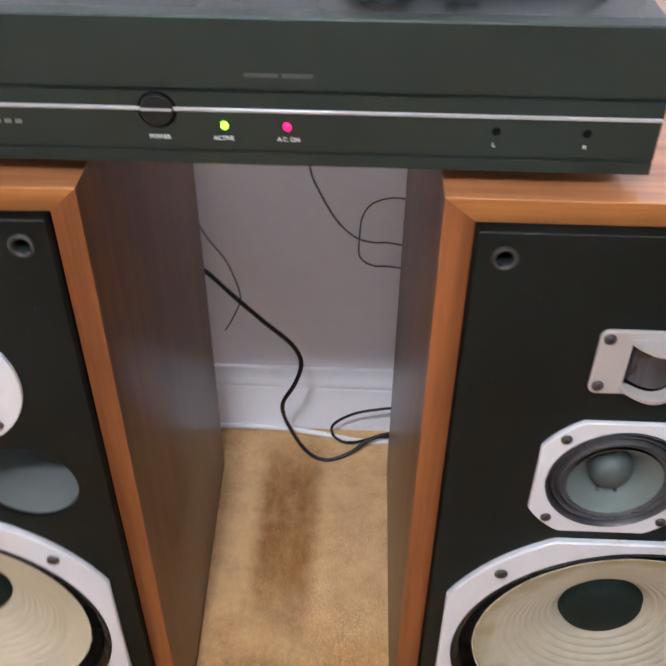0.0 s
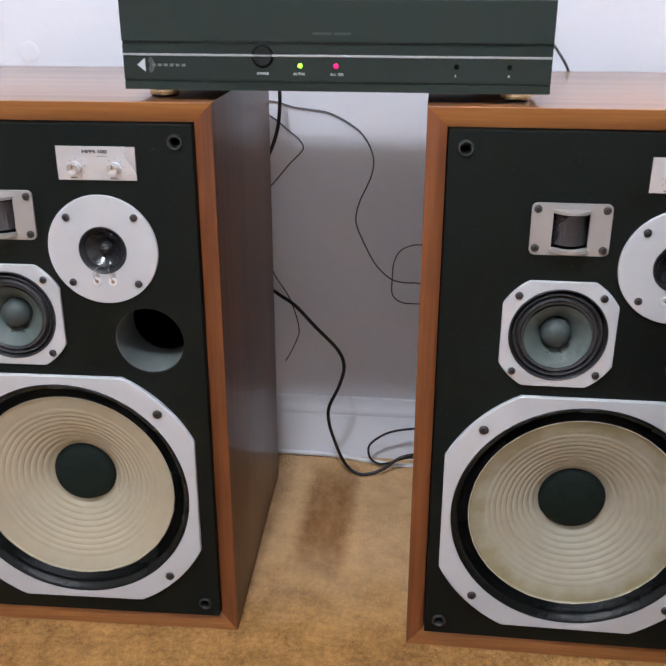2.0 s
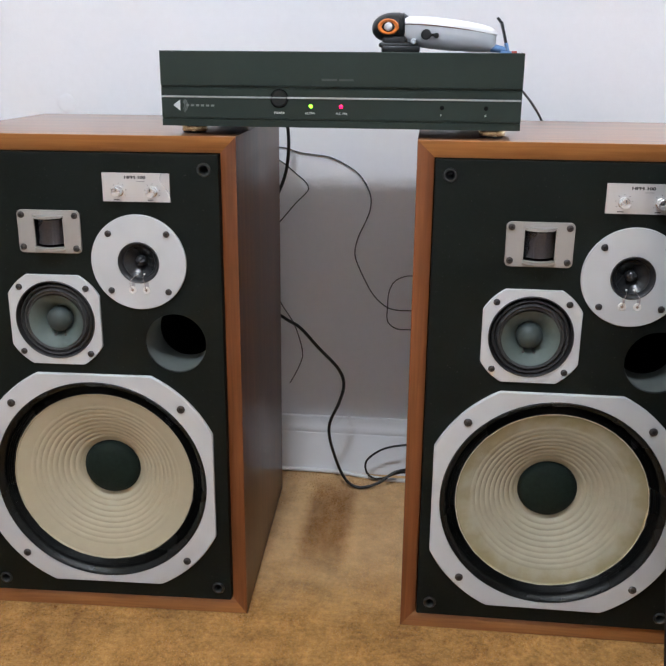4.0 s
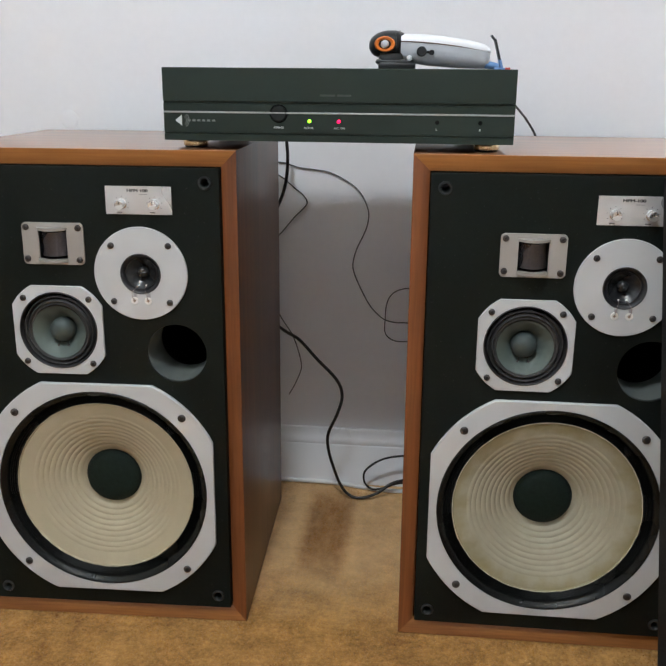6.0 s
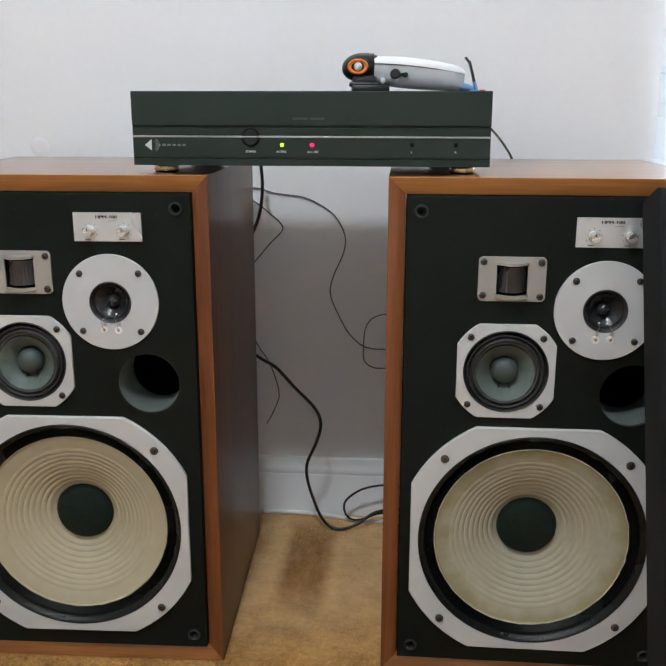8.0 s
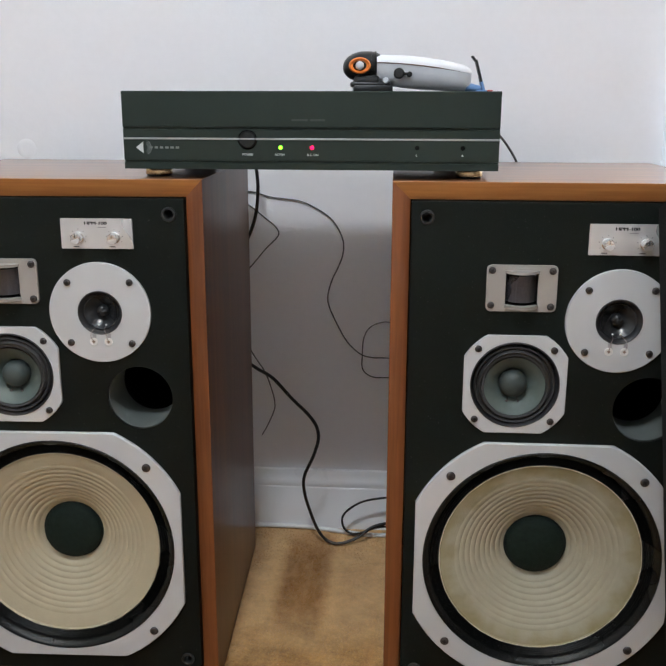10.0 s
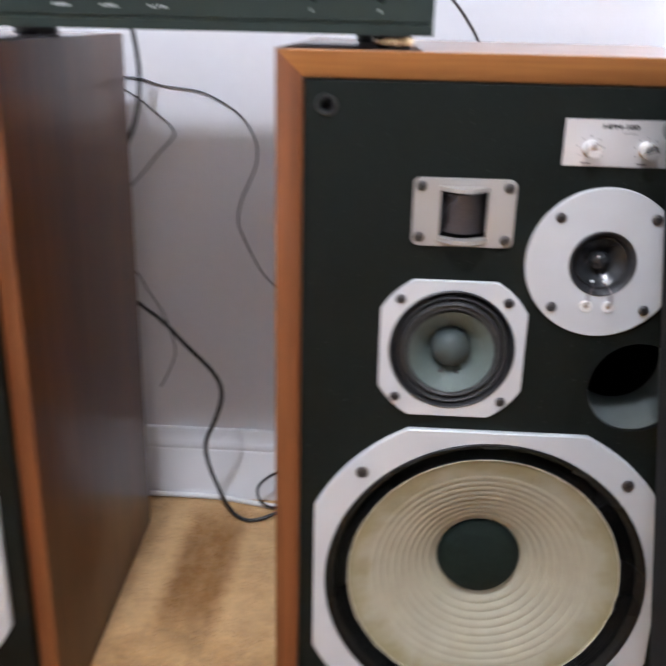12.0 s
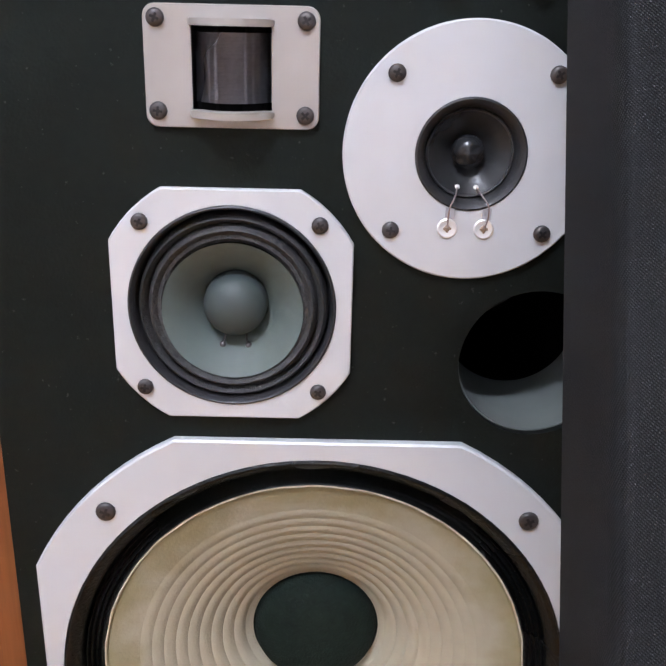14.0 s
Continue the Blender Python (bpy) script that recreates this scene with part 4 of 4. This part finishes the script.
    fr = part("foot", moved(turned([(0, 0), (0.0205, 0), (0.0220, 0.0015), (0.0220, 0.0090), (0.0205, 0.0104), (0, 0.0104)], 32), pose(0, 0, 0, 90)), PLASTIC, root, "black rubber foot", pose(-0.172, 0.205, 0.0004))
    like(fr, pose(0.172, 0.205, 0.0004))


amplifier()


# ---- handheld tool on the amplifier ----
def handheld_tool():
    root = tagged(new("handheld_tool"), "white and grey handheld tool with black head lying on amplifier", "tool")
    root.matrix_basis = pose(-0.2345, 0.085, 0.7680, 0, 0, 5)

    def shell(sections, mat, name, label=""):
        """A body along x from (x, centre z, half height, half depth) sections."""
        bm = bmesh.new()
        prev = None
        n = 24
        for x, cz, hz, hy in sections:
            ring = [bm.verts.new((x, hy * math.copysign(abs(math.cos(2 * math.pi * k / n)) ** 1.0, math.cos(2 * math.pi * k / n)), cz + hz * math.copysign(abs(math.sin(2 * math.pi * k / n)) ** 1.0, math.sin(2 * math.pi * k / n)))) for k in range(n)]
            if prev:
                for k in range(n):
                    bm.faces.new((prev[k], prev[(k + 1) % n], ring[(k + 1) % n], ring[k]))
            else:
                bm.faces.new(ring[::-1])
            prev = ring
        bm.faces.new(prev)
        return part(name, bm, mat, root, label, angle=50)

    def half(sections, up, mat, name, label):
        """A half shell above or below the seam: (x, seam z, height, half depth) sections."""
        bm = bmesh.new()
        prev, n = None, 18
        for x, z, hz, hy in sections:
            ring = [bm.verts.new((x, -hy * math.cos(math.pi * k / n), z + (hz if up else -hz) * math.sin(math.pi * k / n) ** 0.75)) for k in range(n + 1)]
            if prev:
                for k in range(n):
                    bm.faces.new((prev[k], prev[k + 1], ring[k + 1], ring[k]))
                bm.faces.new((prev[0], ring[0], ring[n], prev[n]))
            else:
                bm.faces.new(ring[::-1])
            prev = ring
        bm.faces.new(prev)
        return part(name, bm, mat, root, label, angle=50)

    half([(0.0150, 0.0335, 0.0090, 0.0160), (0.0254, 0.0335, 0.0095, 0.0180), (0.0495, 0.0322, 0.0105, 0.0195), (0.0725, 0.0300, 0.0105, 0.0190), (0.0955, 0.0272, 0.0102, 0.0175), (0.1130, 0.0246, 0.0094, 0.0155), (0.1240, 0.0228, 0.0080, 0.0125), (0.1290, 0.0218, 0.0058, 0.0090), (0.1315, 0.0212, 0.0020, 0.0035)], True, WHITEPLASTIC, "upper_shell", "white plastic upper shell")
    half([(0.0150, 0.0330, 0.0200, 0.0160), (0.0254, 0.0330, 0.0240, 0.0178), (0.0495, 0.0317, 0.0265, 0.0193), (0.0725, 0.0295, 0.0262, 0.0188), (0.0955, 0.0267, 0.0245, 0.0173), (0.1130, 0.0241, 0.0225, 0.0153), (0.1230, 0.0224, 0.0208, 0.0123), (0.1280, 0.0214, 0.0180, 0.0088), (0.1300, 0.0208, 0.0120, 0.0050)], False, GREYPLASTIC, "lower_shell", "grey plastic lower shell")
    part("seam", tube([(0.0160, -0.0166, 0.0333), (0.0253, -0.0181, 0.0333), (0.0495, -0.0196, 0.0320), (0.0725, -0.0191, 0.0298), (0.0955, -0.0171, 0.0270), (0.1150, -0.0141, 0.0242)], 0.0006, 6, 5), SEAM, root, "thin brown seam")
    bulb = []
    for k in range(19):
        a = math.pi * k / 20
        x = 0.0008 - 0.0235 * math.cos(a)
        wide = math.sin(a) ** (0.95 if a < math.pi / 2 else 0.45)
        bulb.append((x, 0.0300 + 0.0012 * (x / 0.02), 0.0006 + 0.0165 * wide, 0.0006 + 0.0180 * wide))
    shell(bulb, DARKGREY, "rubber_head", "black rubber head")
    for k, x in enumerate((0.0105, 0.0160)):
        rib = moved(turned([(0.0168, -0.0008), (0.0177, -0.0004), (0.0179, 0.0004), (0.0168, 0.0010)], 40), pose(0, 0, 0, 0, 0, 90))
        part("head_rib", rib, DARKGREY, root, at=pose(x, 0, 0.0306) @ Matrix.Diagonal((1, 1.03, 0.95, 1)))
    ring = part("orange_ring", turned([(0.0078, 0.002), (0.0122, 0.002), (0.0126, -0.001), (0.0110, -0.0028), (0.0078, -0.0006), (0.0076, 0.002)], 40), ORANGE, root, "orange ring", pose(-0.0035, -0.0185, 0.0300) @ Matrix.Diagonal((1.02, 1, 0.74, 1)))
    part("button", turned([(0.0050, 0.001), (0.0050, -0.0018), (0.0040, -0.0034), (0.0020, -0.0042), (0, -0.0044)], 28), GREYPLASTIC, root, "pale grey button", pose(-0.0035, -0.0185, 0.0300))
    part("base_clip", merge(box(-0.0100, 0.020, -0.0165, 0.016, 0.0070, 0.0200, 0.004), box(-0.0140, 0.034, -0.0172, 0.016, 0.0060, 0.0125, 0.003), box(-0.0105, 0.036, -0.0178, 0.014, 0.0002, 0.0085, 0.002)), DARKGREY, root, "black clip under the head")
    knob = part("switch", merge(turned([(0.0062, 0.002), (0.0062, -0.0035), (0.0050, -0.0050), (0, -0.0052)], 24), moved(turned([(0.0032, 0.002), (0.0032, -0.0030), (0.0022, -0.0042), (0, -0.0043)], 20), pose(0.0125, 0, -0.001)), box(0.003, 0.011, -0.0028, 0.001, -0.0022, 0.0012, 0.0008)), DARKGREY, root, "dark grey side switch", pose(0.0425, -0.0190, 0.0215))
    shell([(0.116, 0.0100, 0.0070, 0.009), (0.124, 0.0080, 0.0062, 0.008), (0.132, 0.0060, 0.0048, 0.006), (0.142, 0.0048, 0.0036, 0.005)], BLUE, "nozzle", "translucent blue nozzle")
    lean = pose(0.1462, 0, 0.0015, 0, -16, 0)
    part("strap", moved(merge(box(-0.0013, 0.0013, -0.005, 0.005, 0.011, 0.038, 0.0008), moved(box(-0.0012, 0.0012, -0.004, 0.004, -0.002, 0.006, 0.0006), pose(-0.0012, 0, 0.038, 0, -24, 0))), lean), DARKGREY, root, "dark upright strap end")
    part("strap_base", merge(moved(box(-0.0017, 0.0017, -0.0055, 0.0055, 0.0, 0.012, 0.0009), lean), box(0.136, 0.150, -0.0055, 0.0055, 0.0004, 0.0032, 0.001)), BLUE, root, "translucent blue strap base")
    part("strap_end", box(0.1505, 0.157, -0.003, 0.003, 0.0005, 0.0035, 0.0008), RED, root, "small red tab")
    part("stud", turned([(0.0036, 0.004), (0.0036, 0), (0.0026, -0.0014), (0, -0.0020)], 20), GREYPLASTIC, root, "small pale stud", pose(0.0275, -0.0180, 0.0135))


handheld_tool()


# ---- cables ----
def cable(name, pts, radius, mat, label):
    tagged(part(name, tube(pts, radius), mat), label, "cable")


cable("black_power_cable", [(-0.415, 0.272, 0.715), (-0.420, 0.335, 0.712), (-0.4180, 0.385, 0.692), (-0.4140, 0.398, 0.658), (-0.4130, 0.404, 0.618), (-0.4210, 0.408, 0.570), (-0.450, 0.412, 0.500), (-0.466, 0.415, 0.430), (-0.4528, 0.4006, 0.3532), (-0.4211, 0.3907, 0.3284), (-0.3876, 0.3575, 0.3212),
                     (-0.3565, 0.3576, 0.2872), (-0.3216, 0.3579, 0.2502), (-0.3114, 0.3581, 0.2210), (-0.3193, 0.3585, 0.1868), (-0.3365, 0.3692, 0.1433), (-0.3375, 0.3796, 0.1082), (-0.3296, 0.3919, 0.0683), (-0.3166, 0.4010, 0.0280), (-0.3000, 0.4000, 0.0080), (-0.278, 0.397, 0.0045), (-0.248, 0.405, 0.012), (-0.216, 0.418, 0.030), (-0.17, 0.430, 0.030), (-0.10, 0.435, 0.006)], 0.0028, CORD, "black rubber power cord hanging behind the loudspeakers")
cable("black_power_cable", [(-0.12, 0.44, 0.050), (-0.18, 0.43, 0.078), (-0.212, 0.425, 0.080), (-0.245, 0.425, 0.070), (-0.272, 0.428, 0.046), (-0.274, 0.432, 0.022), (-0.262, 0.432, 0.008), (-0.243, 0.428, 0.010), (-0.20, 0.425, 0.026), (-0.14, 0.435, 0.008)], 0.0020, CORD, "thinner black cord looped on the carpet")
cable("speaker_wire", [(-0.52, 0.4550, 0.590), (-0.470, 0.4725, 0.610), (-0.435, 0.4725, 0.613), (-0.405, 0.4725, 0.605), (-0.380, 0.4725, 0.602), (-0.352, 0.4725, 0.598), (-0.328, 0.4725, 0.588), (-0.303, 0.4725, 0.572), (-0.289, 0.4725, 0.555), (-0.280, 0.4725, 0.535), (-0.278, 0.4725, 0.520), (-0.281, 0.4725, 0.502), (-0.289, 0.4725, 0.482), (-0.299, 0.4725, 0.460), (-0.305, 0.4725, 0.435), (-0.302, 0.4725, 0.415), (-0.287, 0.4725, 0.382), (-0.270, 0.4725, 0.353), (-0.247, 0.4725, 0.332), (-0.225, 0.4725, 0.326), (-0.205, 0.4725, 0.326), (-0.15, 0.4500, 0.330)], 0.0011, THINWIRE, "thin grey speaker wire hanging against the wall")
cable("speaker_wire", [(-0.15, 0.4550, 0.388), (-0.190, 0.4725, 0.390), (-0.212, 0.4725, 0.390), (-0.232, 0.4725, 0.380), (-0.242, 0.4725, 0.360), (-0.244, 0.4725, 0.332), (-0.244, 0.4725, 0.308), (-0.236, 0.4725, 0.296), (-0.222, 0.4725, 0.290), (-0.205, 0.4725, 0.290), (-0.15, 0.4550, 0.295)], 0.0010, THINWIRE, "loop of thin grey speaker wire against the wall")
cable("speaker_wire", [(-0.50, 0.4550, 0.625), (-0.460, 0.4725, 0.602), (-0.433, 0.4725, 0.586), (-0.412, 0.4725, 0.569), (-0.396, 0.4725, 0.556), (-0.389, 0.4725, 0.544), (-0.394, 0.4725, 0.534), (-0.412, 0.4725, 0.516), (-0.434, 0.4725, 0.490), (-0.47, 0.4550, 0.45)], 0.0011, THINWIRE, "bent thin grey speaker wire against the wall")
cable("speaker_wire", [(-0.4820, 0.4500, 0.40), (-0.4500, 0.4725, 0.350), (-0.4360, 0.4725, 0.325), (-0.4160, 0.4725, 0.293), (-0.4040, 0.4725, 0.258), (-0.4000, 0.4725, 0.236), (-0.4020, 0.4725, 0.222), (-0.4130, 0.4725, 0.196), (-0.4240, 0.4725, 0.176)], 0.0010, THINWIRE, "thin grey speaker wire drooping behind the cabinet")
cable("speaker_wire", [(-0.095, 0.270, 0.735), (-0.072, 0.320, 0.739), (-0.047, 0.349, 0.720), (-0.022, 0.376, 0.694), (-0.002, 0.400, 0.662), (0.000, 0.404, 0.620), (-0.02, 0.40, 0.50), (-0.05, 0.41, 0.40)], 0.0018, THINWIRE, "dark speaker wire dropping behind the loudspeaker")
cable("white_cable", [(-0.75, 0.458, 0.003), (-0.60, 0.459, 0.003), (-0.46, 0.4595, 0.0035), (-0.400, 0.4590, 0.004), (-0.345, 0.457, 0.004), (-0.310, 0.452, 0.0035), (-0.275, 0.445, 0.003), (-0.240, 0.438, 0.003), (-0.205, 0.437, 0.003), (-0.15, 0.445, 0.003)], 0.0041, WHITEWIRE, "white cable lying along the baseboard")


def wall_plug():
    bm = turned([(0.0, -0.0004), (0.010, -0.0003), (0.0145, 0.0), (0.0165, 0.0010), (0.0165, 0.002), (0, 0.002)], 32)
    tagged(part("wall_plug", bm, WALLPAINT, at=pose(-0.820, WALL_Y - 0.0012, 0.682)), "small round white plastic plug on the wall", "wall plug")


wall_plug()
